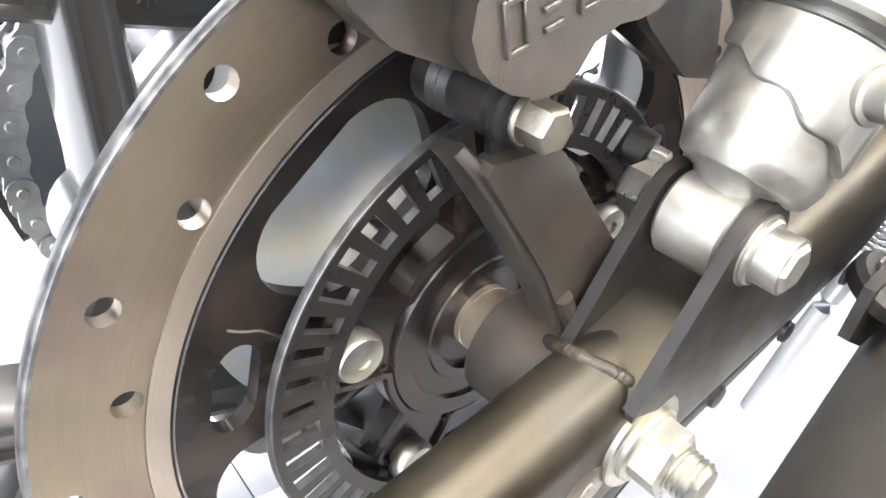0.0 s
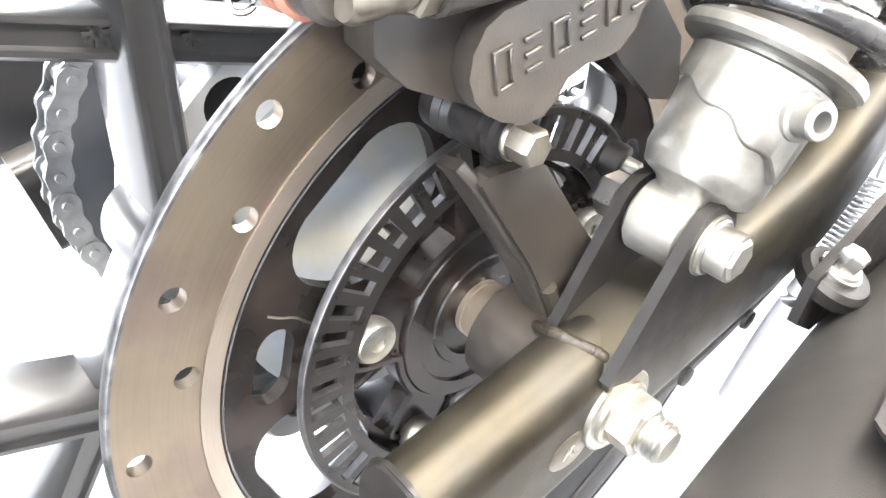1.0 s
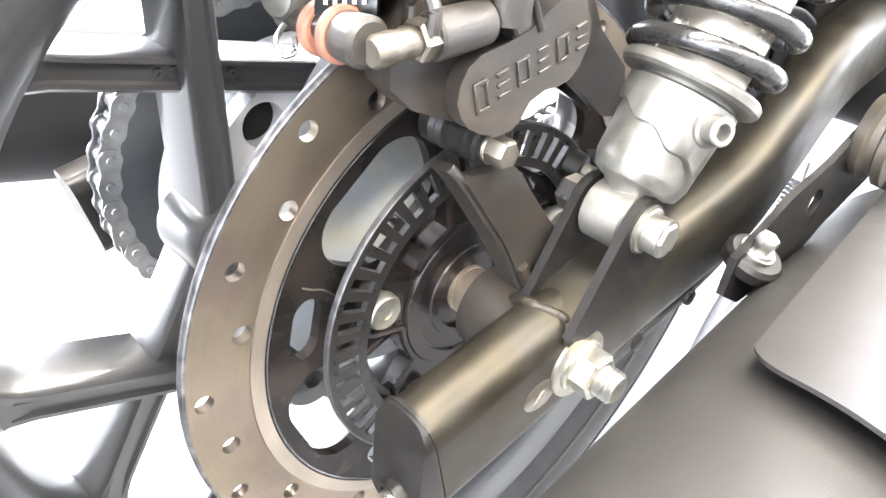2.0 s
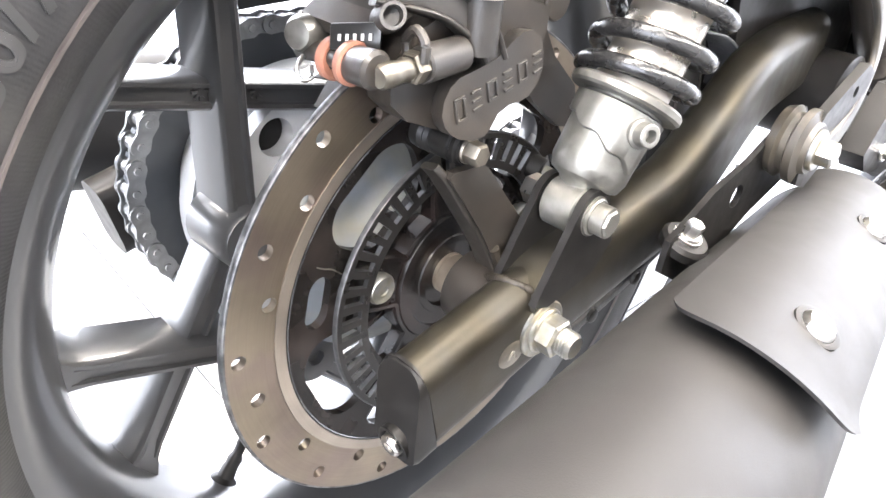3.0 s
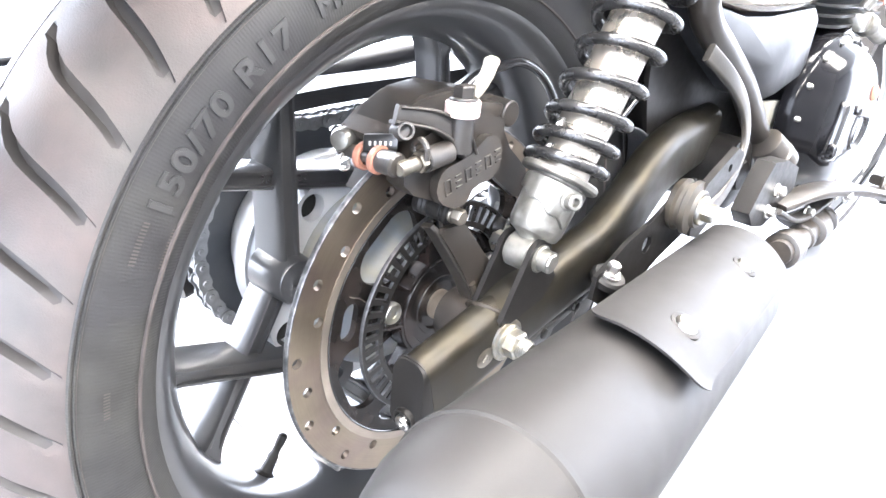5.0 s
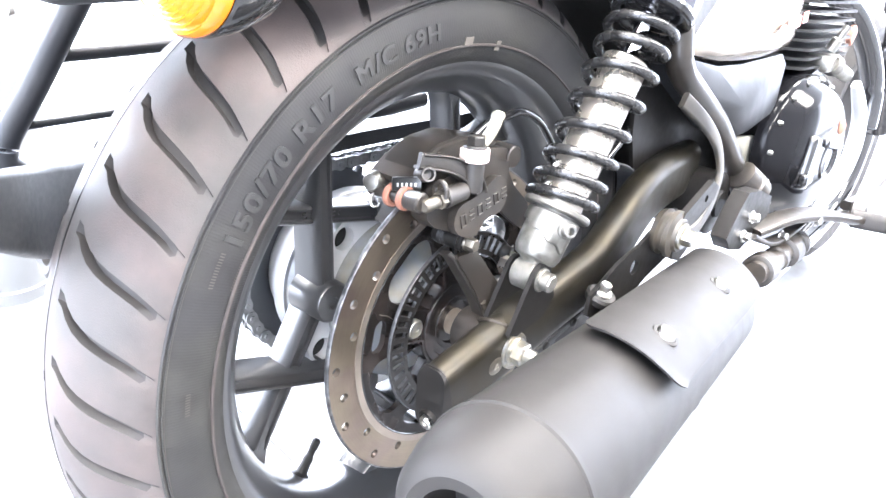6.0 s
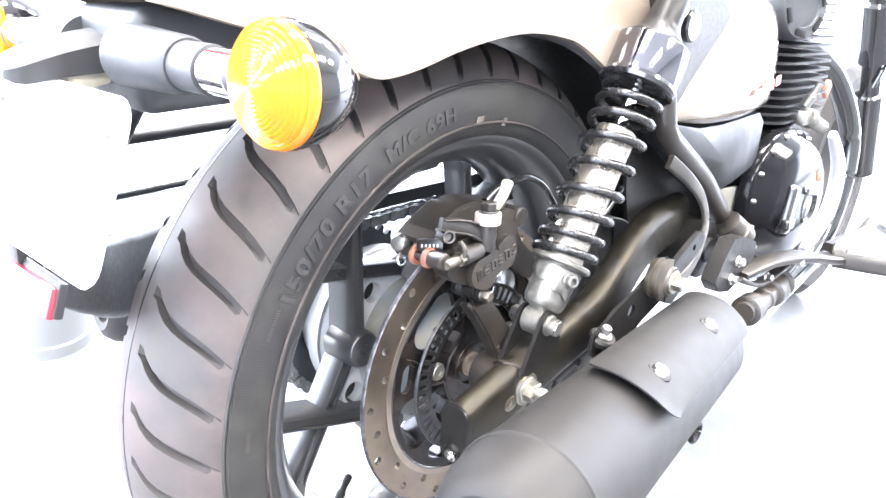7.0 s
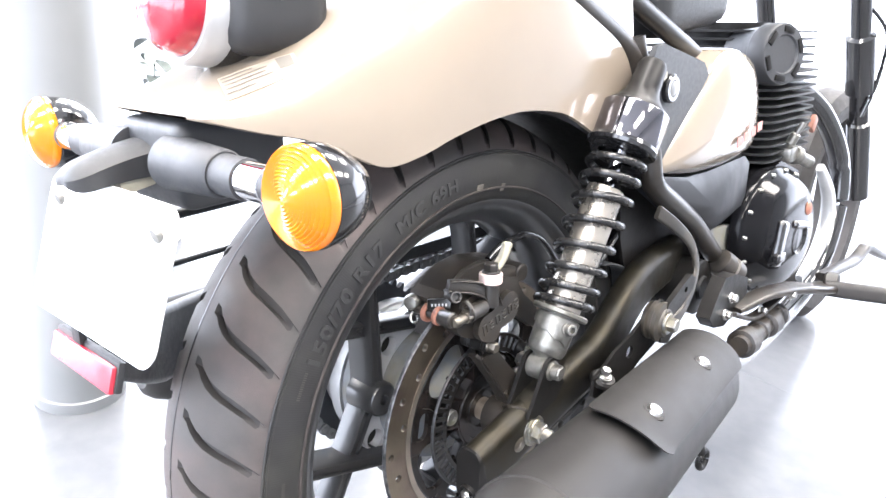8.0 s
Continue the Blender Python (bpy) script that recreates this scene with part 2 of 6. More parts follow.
M["leaf"] = material("grey_green_leaf", (0.095, 0.110, 0.098), 0.5, vary=0.25)

# ---- mesh helpers ----
YC = -0.009      # the wheel's middle plane


def part(name, bm, mat, parent=None, label="", smooth=38.0):
    """Links a bmesh as one mesh object under a thing or a part."""
    bmesh.ops.recalc_face_normals(bm, faces=bm.faces)
    me = bpy.data.meshes.new(name)
    bm.to_mesh(me)
    bm.free()
    me.materials.append(M[mat] if isinstance(mat, str) else mat)
    me.shade_smooth()
    if smooth < 180:
        me.set_sharp_from_angle(angle=radians(smooth))
    ob = new(name, me)
    ob.parent = parent
    if label:
        ob["label"] = label
    return ob


def basis(direction, hint=(0, 0, 1)):
    """Two unit vectors across a direction."""
    d = Vector(direction).normalized()
    h = Vector(hint)
    if abs(d.dot(h.normalized())) > 0.97:
        h = Vector((1, 0, 0))
    u = h.cross(d).normalized()
    return d, u, d.cross(u).normalized()


def lathe(bm, origin, direction, profile, seg=48, closed=False):
    """Turns a profile of (distance along the axis, radius) round the axis."""
    d, u, v = basis(direction)
    o = Vector(origin)
    rings = []
    for a, r in profile:
        if r < 1e-6:
            rings.append([bm.verts.new(o + d * a)])
        else:
            rings.append([bm.verts.new(o + d * a + (u * math.cos(2 * math.pi * k / seg) + v * math.sin(2 * math.pi * k / seg)) * r) for k in range(seg)])
    pairs = list(zip(rings, rings[1:])) + ([(rings[-1], rings[0])] if closed else [])
    for p, q in pairs:
        for k in range(seg):
            j = (k + 1) % seg
            if len(p) == 1 and len(q) == 1:
                continue
            if len(p) == 1:
                bm.faces.new((p[0], q[k], q[j]))
            elif len(q) == 1:
                bm.faces.new((p[k], p[j], q[0]))
            else:
                bm.faces.new((p[k], p[j], q[j], q[k]))
    if not closed:
        for ring, flip in ((rings[0], True), (rings[-1], False)):
            if len(ring) > 2:
                bm.faces.new(ring[::-1] if flip else ring)
    return bm


def spline(points, n=8):
    """A smooth line through the points."""
    pts = [Vector(p) for p in points]
    out = []
    for i in range(len(pts) - 1):
        p0, p1, p2, p3 = pts[max(i - 1, 0)], pts[i], pts[i + 1], pts[min(i + 2, len(pts) - 1)]
        for k in range(n):
            t = k / n
            out.append(0.5 * ((2 * p1) + (p2 - p0) * t + (2 * p0 - 5 * p1 + 4 * p2 - p3) * t * t + (3 * p1 - p0 - 3 * p2 + p3) * t ** 3))
    out.append(pts[-1])
    return out


def sweep(bm, line, section, hint=(0, 0, 1), sizes=None, caps=True):
    """Draws a closed section of (across, up) points along a line."""
    rings = []
    for i, p in enumerate(line):
        a, b = line[max(i - 1, 0)], line[min(i + 1, len(line) - 1)]
        d, u, v = basis(Vector(b) - Vector(a), hint)
        k = sizes[i] if sizes else 1.0
        rings.append([bm.verts.new(Vector(p) + u * (x * k) + v * (y * k)) for x, y in section])
    n = len(section)
    for p, q in zip(rings, rings[1:]):
        for k in range(n):
            bm.faces.new((p[k], p[(k + 1) % n], q[(k + 1) % n], q[k]))
    if caps:
        bm.faces.new(rings[0][::-1]), bm.faces.new(rings[-1])
    return bm


def ring_section(r, seg=16):
    return [(r * math.cos(2 * math.pi * k / seg), r * math.sin(2 * math.pi * k / seg)) for k in range(seg)]


def round_rect(w, h, r, n=4):
    out = []
    for cx, cy, a in ((w / 2 - r, h / 2 - r, 0), (-w / 2 + r, h / 2 - r, 90), (-w / 2 + r, -h / 2 + r, 180), (w / 2 - r, -h / 2 + r, 270)):
        for k in range(n + 1):
            t = radians(a + 90 * k / n)
            out.append((cx + r * math.cos(t), cy + r * math.sin(t)))
    return out


def tube(bm, points, r, seg=16, n=8, sizes=None):
    line = spline(points, n) if n else [Vector(p) for p in points]
    return sweep(bm, line, ring_section(r, seg), sizes=sizes)


def soften(bm, width, seg=2, angle=40):
    """Rounds the sharp edges."""
    sharp = [e for e in bm.edges if len(e.link_faces) == 2 and e.calc_face_angle(0) > radians(angle)]
    bmesh.ops.bevel(bm, geom=sharp, offset=width, segments=seg, profile=0.6, affect="EDGES", clamp_overlap=True)
    return bm


def plate(bm, loops, a, b, put):
    """A flat sheet with holes: the first loop is its outline; a and b are its two faces, put(u, v, w) sets a point."""
    tmp = bmesh.new()
    edges = []
    for loop in loops:
        vs = [tmp.verts.new((u, v, 0)) for u, v in loop]
        edges += [tmp.edges.new((vs[i], vs[(i + 1) % len(vs)])) for i in range(len(vs))]
    bmesh.ops.triangle_fill(tmp, edges=edges, use_beauty=True)
    tmp.verts.index_update()
    low = [bm.verts.new(put(v.co.x, v.co.y, a)) for v in tmp.verts]
    top = [bm.verts.new(put(v.co.x, v.co.y, b)) for v in tmp.verts]
    for f in tmp.faces:
        i = [v.index for v in f.verts]
        bm.faces.new([top[k] for k in i]), bm.faces.new([low[k] for k in i[::-1]])
    for e in tmp.edges:
        if len(e.link_faces) == 1:
            i, j = e.verts[0].index, e.verts[1].index
            bm.faces.new((low[i], low[j], top[j], top[i]))
    tmp.free()
    return bm


def side(u, v, w):
    """The plane of the wheel: u forward, v up, w across."""
    return (u, w, v)


def circle(cx, cy, r, n=24):
    return [(cx + r * math.cos(2 * math.pi * k / n), cy + r * math.sin(2 * math.pi * k / n)) for k in range(n)]


def polar(r, deg):
    return (r * math.cos(radians(deg)), r * math.sin(radians(deg)))


def block(bm, centre, size, bevel=0.002, turn=None, seg=2):
    """A box with rounded edges."""
    tmp = bmesh.new()
    bmesh.ops.create_cube(tmp, size=1.0)
    bmesh.ops.scale(tmp, vec=size, verts=tmp.verts)
    if bevel:
        bmesh.ops.bevel(tmp, geom=tmp.edges[:], offset=bevel, segments=seg, profile=0.6, affect="EDGES")
    m = Matrix.Translation(centre) @ (turn.to_4x4() if turn else Matrix.Identity(4))
    bmesh.ops.transform(tmp, matrix=m, verts=tmp.verts)
    return merge(bm, tmp)


def merge(bm, tmp):
    tmp.verts.index_update()
    vs = [bm.verts.new(v.co) for v in tmp.verts]
    for f in tmp.faces:
        bm.faces.new([vs[v.index] for v in f.verts])
    tmp.free()
    return bm


def hexagon(bm, origin, direction, across, height, flange=0.0, flange_h=0.0015, chamfer=0.15):
    """A hexagon head with a chamfered top, on a washer face if wanted."""
    r = across / math.sqrt(3)
    if flange:
        lathe(bm, origin, direction, [(0, flange), (flange_h * 0.6, flange), (flange_h, flange * 0.93)], 28)
    d, u, v = basis(direction)
    o = Vector(origin) + d * flange_h * (1 if flange else 0)
    rings = [[bm.verts.new(o + d * a + (u * math.cos(math.pi * k / 3) + v * math.sin(math.pi * k / 3)) * q) for k in range(6)]
             for a, q in ((0, r), (height * 0.86, r), (height, r * (1 - chamfer)))]
    for p, q in zip(rings, rings[1:]):
        for k in range(6):
            bm.faces.new((p[k], p[(k + 1) % 6], q[(k + 1) % 6], q[k]))
    bm.faces.new(rings[0][::-1]), bm.faces.new(rings[-1])
    return bm


def B():
    return bmesh.new()


def thing(name, label, category, at=(0, 0, 0), kind="", group=""):
    ob = new(name)
    ob.empty_display_size = 0.05
    ob.location = at
    return tagged(ob, label, category, group, kind)


def setting(name, bm, mat, label):
    return tagged(part(name, bm, mat), label, name.split("_")[0], kind="structure")


# ---- the showroom ----
b = B()
plate(b, [[(-60, -60), (60, -60), (60, 60), (-60, 60)]], -0.06, -0.03, lambda u, v, w: (u, v, w))
setting("ground", b, "ground", "pale concrete ground outside the showroom")
# glowing white sheets added outside the openings in place of daylight
M["daylight"] = bpy.data.materials.new("backdrop_glow")
M["daylight"].use_nodes = True
M["daylight"].node_tree.nodes["Principled BSDF"].inputs["Emission Color"].default_value = (0.97, 0.99, 1.0, 1)
M["daylight"].node_tree.nodes["Principled BSDF"].inputs["Emission Strength"].default_value = 1.3
b = B()
for p, q in (((-9, 9), (11, 9)), ((11, 9), (11, -8)), ((-9, -8), (-9, 9))):
    vs = [b.verts.new((x, y, z)) for (x, y), z in ((p, -0.03), (q, -0.03), (q, 5.0), (p, 5.0))]
    b.faces.new(vs)
setting("backdrop", b, "daylight", "plain white glowing backdrop added outside the openings")
b = B()
plate(b, [[(-5, -4), (7, -4), (7, 5), (-5, 5)]], -0.02, -0.004, lambda u, v, w: (u, v, w))
floor = setting("floor", b, "grout", "pale grey polished tile floor with thin joints")
b = B()
plate(b, [[(-5.2, -4.2), (7.2, -4.2), (7.2, 5.2), (-5.2, 5.2)]], 3.3, 3.5, lambda u, v, w: (u, v, w))
setting("ceiling", b, "wall", "plain white painted ceiling over the showroom")


def wall(name, a, b_, thick, openings, label, mat="wall"):
    """A wall from a to b_ with window openings given as (from, to, sill, head)."""
    a, b_ = Vector(a), Vector(b_)
    d = (b_ - a).normalized()
    n = Vector((-d.y, d.x, 0))
    bm = B()
    loops = [[(0, 0), ((b_ - a).length, 0), ((b_ - a).length, 3.3), (0, 3.3)]] + [[(p, s), (q, s), (q, h), (p, h)] for p, q, s, h in openings]
    plate(bm, loops, 0, thick, lambda u, v, w: a + d * u + n * w + Vector((0, 0, v)))
    return setting(name, bm, mat, label)


wall("wall_back", (-5, 5, 0), (7, 5, 0), 0.2, [(0.4, 3.9, 0.15, 3.1), (4.1, 7.9, 0.15, 3.1), (8.1, 11.6, 0.15, 3.1)], "white wall with wide openings")
wall("wall_front", (7, 5, 0), (7, -4, 0), 0.2, [(0.3, 4.3, 0.15, 3.1), (4.6, 8.7, 0.15, 3.1)], "white wall with wide openings")
# out of view; closed and grey to keep light off the motorcycle's near side
wall("wall_side", (7, -4, 0), (-5, -4, 0), 0.2, [], "unseen grey wall added to keep the near side dim", "column")
# unseen wall whose openings are added for the rear fill
wall("wall_rear", (-5, -4, 0), (-5, 5, 0), 0.2, [(0.4, 4.3, 0.1, 3.1), (4.7, 8.6, 0.1, 3.1)], "white wall with wide openings")
b = B()
lathe(b, (-0.13, 0.7, 0), (0, 0, 1), [(0, 0.072 + 0.004), (0.02, 0.072 + 0.004), (0.022, 0.072), (3.3, 0.072)], 56)
tagged(part("column", b, "column"), "round grey clad showroom column standing on the floor", "column", kind="structure")

for lx, ly in LAMPS:
    fixture = thing("ceiling_light", "wide white ceiling light with a frosted diffuser", "ceiling light", (lx, ly, 3.3), group="ceiling lights")
    b = B()
    block(b, (0, 0, -0.02), (1.22, 0.62, 0.04), 0.004)
    part("frame", b, "white", fixture)
    b = B()
    block(b, (0, 0, -0.042), (1.16, 0.56, 0.008), 0.002)
    part("diffuser", b, "glow", fixture)

# ---- the motorcycle ----
bike = thing("motorcycle", "cream and black roadster motorcycle leaning on its side stand", "motorcycle", (0, 0, 0.3255))
bike.rotation_euler = (radians(-8.0), 0, 0)

# -- rear wheel --
HALF = [(0.058, 0.231), (0.062, 0.2345), (0.0675, 0.240), (0.0715, 0.247), (0.0738, 0.256), (0.0745, 0.266), (0.0738, 0.276), (0.0718, 0.285),
        (0.0692, 0.2920), (0.064, 0.2990), (0.056, 0.3070), (0.047, 0.3140), (0.038, 0.3190), (0.029, 0.3224), (0.020, 0.3248), (0.012, 0.3260), (0.006, 0.3266)]


def tyre():
    """The tread's columns follow the curve of the grooves, so that each groove has clean edges."""
    bm = B()
    count, pitch = 44, 360 / 44
    section = [(-y, r) for y, r in HALF] + [(0.0, 0.3268)] + [(y, r) for y, r in HALF[::-1]]
    w = math.degrees(0.0044 / 0.31)
    marks = [-w, -w * 0.72, w * 0.72, w, pitch * 0.25, pitch * 0.5 - w, pitch * 0.5 - w * 0.72, pitch * 0.5 + w * 0.72, pitch * 0.5 + w, pitch * 0.75]
    rings = []
    for k in range(count):
        for i, mk in enumerate(marks):
            ring = []
            for y, r in section:
                u = min(max((abs(y) - 0.004) / 0.066, 0), 1)
                c = 2 * u - 1
                bend = 7.6 * (0.5 + 0.5 * c * (0.5 + 0.5 * c * c))
                deep = r > 0.2968 and ((i in (1, 2) and y < -0.0055) or (i in (6, 7) and y > 0.034))
                fade = 1.0 if u < 0.9 else 0.55
                a = radians(138.6 + k * pitch + mk + bend)
                rr = r - (0.0066 * fade if deep else 0)
                ring.append(bm.verts.new((rr * math.cos(a), YC + y, rr * math.sin(a))))
            rings.append(ring)
    for p, q in zip(rings, rings[1:] + rings[:1]):
        for j in range(len(section) - 1):
            f = bm.faces.new((p[j], p[j + 1], q[j + 1], q[j]))
            (y0, r0), (y1, r1) = section[j], section[j + 1]
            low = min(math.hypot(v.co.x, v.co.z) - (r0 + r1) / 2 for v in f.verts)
            # deep groove faces take a darker rubber: their shade put into the colour
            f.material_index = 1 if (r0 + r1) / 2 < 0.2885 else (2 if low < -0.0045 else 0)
    return bm


b = B()
lip = [(0.060, 0.2385), (0.0635, 0.2365), (0.0625, 0.231), (0.054, 0.2215), (0.043, 0.2135), (0.036, 0.2085), (0.024, 0.2035)]
prof = [(y, r) for y, r in lip] + [(0.0, 0.2015)] + [(-y, r) for y, r in lip[::-1]] + [(-0.055, 0.238), (-0.05, 0.226), (-0.02, 0.2125), (0.02, 0.2125), (0.05, 0.226), (0.055, 0.238)]
lathe(b, (0, YC, 0), (0, 1, 0), prof, 144, closed=True)
wheel = part("rear_wheel", b, "rim", bike, "satin black cast alloy rear wheel")
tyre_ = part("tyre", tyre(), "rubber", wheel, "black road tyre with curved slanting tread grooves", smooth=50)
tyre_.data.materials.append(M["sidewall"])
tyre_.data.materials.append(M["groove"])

# raised rings and a hatched band on the sidewall
for r, y in ((0.2505, 0.0736), (0.2865, 0.0719), (0.2890, 0.0712)):
    b = B()
    lathe(b, (0, YC - y, 0), (0, -1, 0), [(-0.001, r - 0.0012), (0.0007, r - 0.0006), (0.0007, r + 0.0006), (-0.001, r + 0.0012)], 160, closed=True)
    part("sidewall_ring", b, "bead" if r < 0.26 else "sidewall", wheel)


b = B()
lathe(b, (0, YC + 0.0130, 0), (0, 1, 0), [(-0.0007, 0.3240), (-0.0007, 0.3264), (0.0007, 0.3263), (0.0007, 0.3240)], 220, closed=True)
part("mould_line", b, "label", wheel)


def on_sidewall(r, deg, lift=0.0):
    for (y0, r0), (y1, r1) in zip(HALF, HALF[1:]):
        if r0 <= r <= r1:
            y = y0 + (y1 - y0) * (r - r0) / (r1 - r0)
            break
    p = polar(r, deg)
    return Vector((p[0], YC - y - lift, p[1]))


def text_mesh(words, size, extrude=0.0, spacing=1.0):
    c = bpy.data.curves.new("words", "FONT")
    c.body, c.size, c.extrude, c.align_x, c.align_y, c.space_character = words, size, extrude, "CENTER", "CENTER", spacing
    ob = bpy.data.objects.new("words", c)
    me = bpy.data.meshes.new_from_object(ob)
    bm = B()
    bm.from_mesh(me)
    bpy.data.objects.remove(ob)
    bpy.data.curves.remove(c)
    bpy.data.meshes.remove(me)
    return bm


def tyre_words(words, size, radius, middle):
    bm = B()
    for k, (dx, dy) in enumerate(((0.03, 0.018), (-0.03, 0.018), (0.03, -0.018), (-0.03, -0.018))):
        one = text_mesh(words, size * 0.82, 0.0004, 1.12)
        for v in one.verts:
            v.co = Vector((v.co.x * 1.22 + dx * size, v.co.y + dy * size, v.co.z + 0.00012 * k))
        me = bpy.data.meshes.new("words")
        one.to_mesh(me)
        bm.from_mesh(me)
        bpy.data.meshes.remove(me)
    bmesh.ops.triangulate(bm, faces=bm.faces)
    for _ in range(2):
        bmesh.ops.subdivide_edges(bm, edges=[e for e in bm.edges if e.calc_length() > 0.005], cuts=1)
        bmesh.ops.triangulate(bm, faces=bm.faces)
    for v in bm.verts:
        v.co = on_sidewall(radius + v.co.y, middle - math.degrees(v.co.x / radius), 0.0004 + v.co.z)
    return part("tyre_lettering", bm, "letter", wheel, "raised grey size lettering", smooth=30)


tyre_words("150/70 R17", 0.0245, 0.2660, 137.0)
tyre_words("M/C 69H", 0.0215, 0.2655, 109.3)
# small marks that cannot be read
for deg, r, w_, h_ in ((92.3, 0.2545, 0.010, 0.006), (83.5, 0.2505, 0.006, 0.008)):
    b = B()
    plate(b, [[(-w_ / 2, -h_ / 2), (w_ / 2, -h_ / 2), (w_ / 2, h_ / 2), (-w_ / 2, h_ / 2)]], 0, 0.0008,
          lambda u, v, w: on_sidewall(r + v, deg - math.degrees(u / r), 0.0004 + w))
    part("tyre_mark", b, "dark_ink", wheel)
# hatched bands
for start, end in ((151.5, 157.0), (172.5, 176.5)):
    b = B()
    for k in range(int((end - start) / 0.42)):
        a = start + k * 0.42
        vs = [on_sidewall(r, a + sh, 0.0006) for r, sh in ((0.250, 0), (0.250, 0.2), (0.272, 0.2), (0.272, 0))]
        b.faces.new([b.verts.new(v) for v in vs])
    part("sidewall_hatching", b, "bead", wheel)["kind"] = "stuff"

NODE = 166.3


LINES = {(166, -48.5): ((-0.0925, 0.028), (-0.0990, 0.1790)), (166, 48.5): ((-0.0885, 0.028), (-0.1640, -0.1150)),
         (238, -48.5): ((-0.050, -0.067), (-0.2005, -0.0245)), (454, 48.5): ((-0.008, 0.0865), (-0.1680, 0.1140))}


def spoke(node, turn):
    """One straight arm from a hub node to the rim, with a recessed outer face."""
    p, q = LINES.get((round(node), turn), (polar(0.098, node), polar(0.2045, node + turn)))
    p, q = Vector(p), Vector(q)
    d = (q - p).normalized()
    n = Vector((-d.y, d.x))
    L = (q - p).length
    bm = B()
    rows = []
    for t, wdt in ((-0.03, 0.0098), (0, 0.0098), (0.06, 0.0092), (0.12, 0.0087), (0.90, 0.0080), (0.96, 0.0092), (1.04, 0.014)):
        c = p + d * L * t
        inset = 0.0030 if 0.1 < t < 0.93 else 0.0
        f0 = (-0.006 if turn < 0 else 0.002)
        ring = [(-wdt, 0.030), (-wdt, f0 + 0.003), (-wdt + 0.002, f0), (-wdt * 0.52, f0), (-wdt * 0.42, f0 + inset), (wdt * 0.42, f0 + inset), (wdt * 0.52, f0), (wdt - 0.002, f0), (wdt, f0 + 0.003), (wdt, 0.030)]
        rows.append([bm.verts.new((c.x + n.x * o, YC + w, c.y + n.y * o)) for o, w in ring])
    for a, b_ in zip(rows, rows[1:]):
        for k in range(10):
            bm.faces.new((a[k], a[(k + 1) % 10], b_[(k + 1) % 10], b_[k]))
    bm.faces.new(rows[0][::-1]), bm.faces.new(rows[-1])
    return bm


for k in range(5):
    for turn in (-48.5, 48.5):
        part("spoke", spoke(NODE + 72 * k, turn), "rim", wheel)
for k in range(5):
    b = B()
    c = polar(0.094, NODE + 72 * k)
    lathe(b, (c[0], YC + 0.026, c[1]), (0, -1, 0), [(0, 0.021), (0.036, 0.0195), (0.0385, 0.0175), (0.0385, 0.006), (0.034, 0.005), (0.034, 0)], 24)
    soften(b, 0.001, 1)
    part("hub_boss", b, "rim", wheel)
# hub, with a drilled flange
b = B()
holes = [circle(*polar(0.0925, NODE - 34.8 + 72 * k), 0.0115) for k in range(5)]
plate(b, [circle(0, 0, 0.107, 96), circle(0, 0, 0.03, 48)] + holes, YC + 0.0105, YC + 0.022, side)
part("hub_flange", b, "hub_white", wheel, "silver hub flange with round holes")
# dark cups added so that no light comes through the flange holes
for hx, hz in [polar(0.0925, NODE - 34.8 + 72 * k) for k in range(5)]:
    b = B()
    lathe(b, (hx, YC + 0.0215, hz), (0, 1, 0), [(0, 0.0116), (0, 0.0145), (0.026, 0.0145), (0.026, 0.0), (0.024, 0.0), (0.024, 0.0116)], 28)
    part("hub_cup", b, "dull", wheel, "dark cup added to block the light through a flange hole")
b = B()
lathe(b, (0, 0, 0), (0, 1, 0), [(-0.078, 0.0), (-0.078, 0.034), (-0.074, 0.041), (-0.058, 0.044), (-0.045, 0.058), (-0.034, 0.074), (-0.026, 0.080), (0.0, 0.078), (0.02, 0.082), (0.055, 0.086), (0.062, 0.08), (0.062, 0.0)], 64)
part("hub", b, "hub_paint", wheel)
# star marks pressed into the spoke faces near the crossings
for cx, cz in ((-0.1087, 0.1055), (-0.0763, 0.1008)):
    b = B()
    for k in range(4):
        block(b, (cx, YC + 0.0044, cz), (0.0092, 0.0018, 0.0014), 0, Euler((0, radians(45 * k), 0)).to_matrix())
    part("casting_mark", b, "rim", wheel)

# brake disc: steel band, drilled, on a black spider
b = B()
radii = [0.1396, 0.1262, 0.1367, 0.1264, 0.1412, 0.1344, 0.1415, 0.1280, 0.1393, 0.1264]
holes = [circle(*polar(radii[k % 10], 131.6 + 12 * k), 0.0041, 16) for k in range(30)]
plate(b, [circle(0, 0, 0.1485, 180), circle(0, 0, 0.1216, 120)] + holes, -0.0845, -0.0797, side)
part("brake_disc", b, "disc", wheel, "worn drilled steel brake disc", smooth=25)
b = B()
plate(b, [circle(0, 0, 0.1215, 180), circle(0, 0, 0.1152, 140)], -0.0851, -0.0795, side)
part("inner_band", b, "disc_edge", wheel, smooth=25)
b = B()
lathe(b, (0, -0.0797, 0), (0, -1, 0), [(0, 0.1484), (0, 0.1494), (0.0008, 0.15), (0.0040, 0.15), (0.0048, 0.1494), (0.0048, 0.1484)], 180, closed=True)
part("disc_edge", b, "disc_rim", wheel, smooth=50)


def window(mid, half, r0, r1):
    """A curved opening with rounded corners."""
    rm = (r0 + r1) / 2
    wide = radians(2 * half + 8) * rm
    return [polar(rm + y, mid + math.degrees(x / rm)) for x, y in round_rect(wide, r1 - r0, 0.0175, 8)]


ARM = 167.6
b = B()
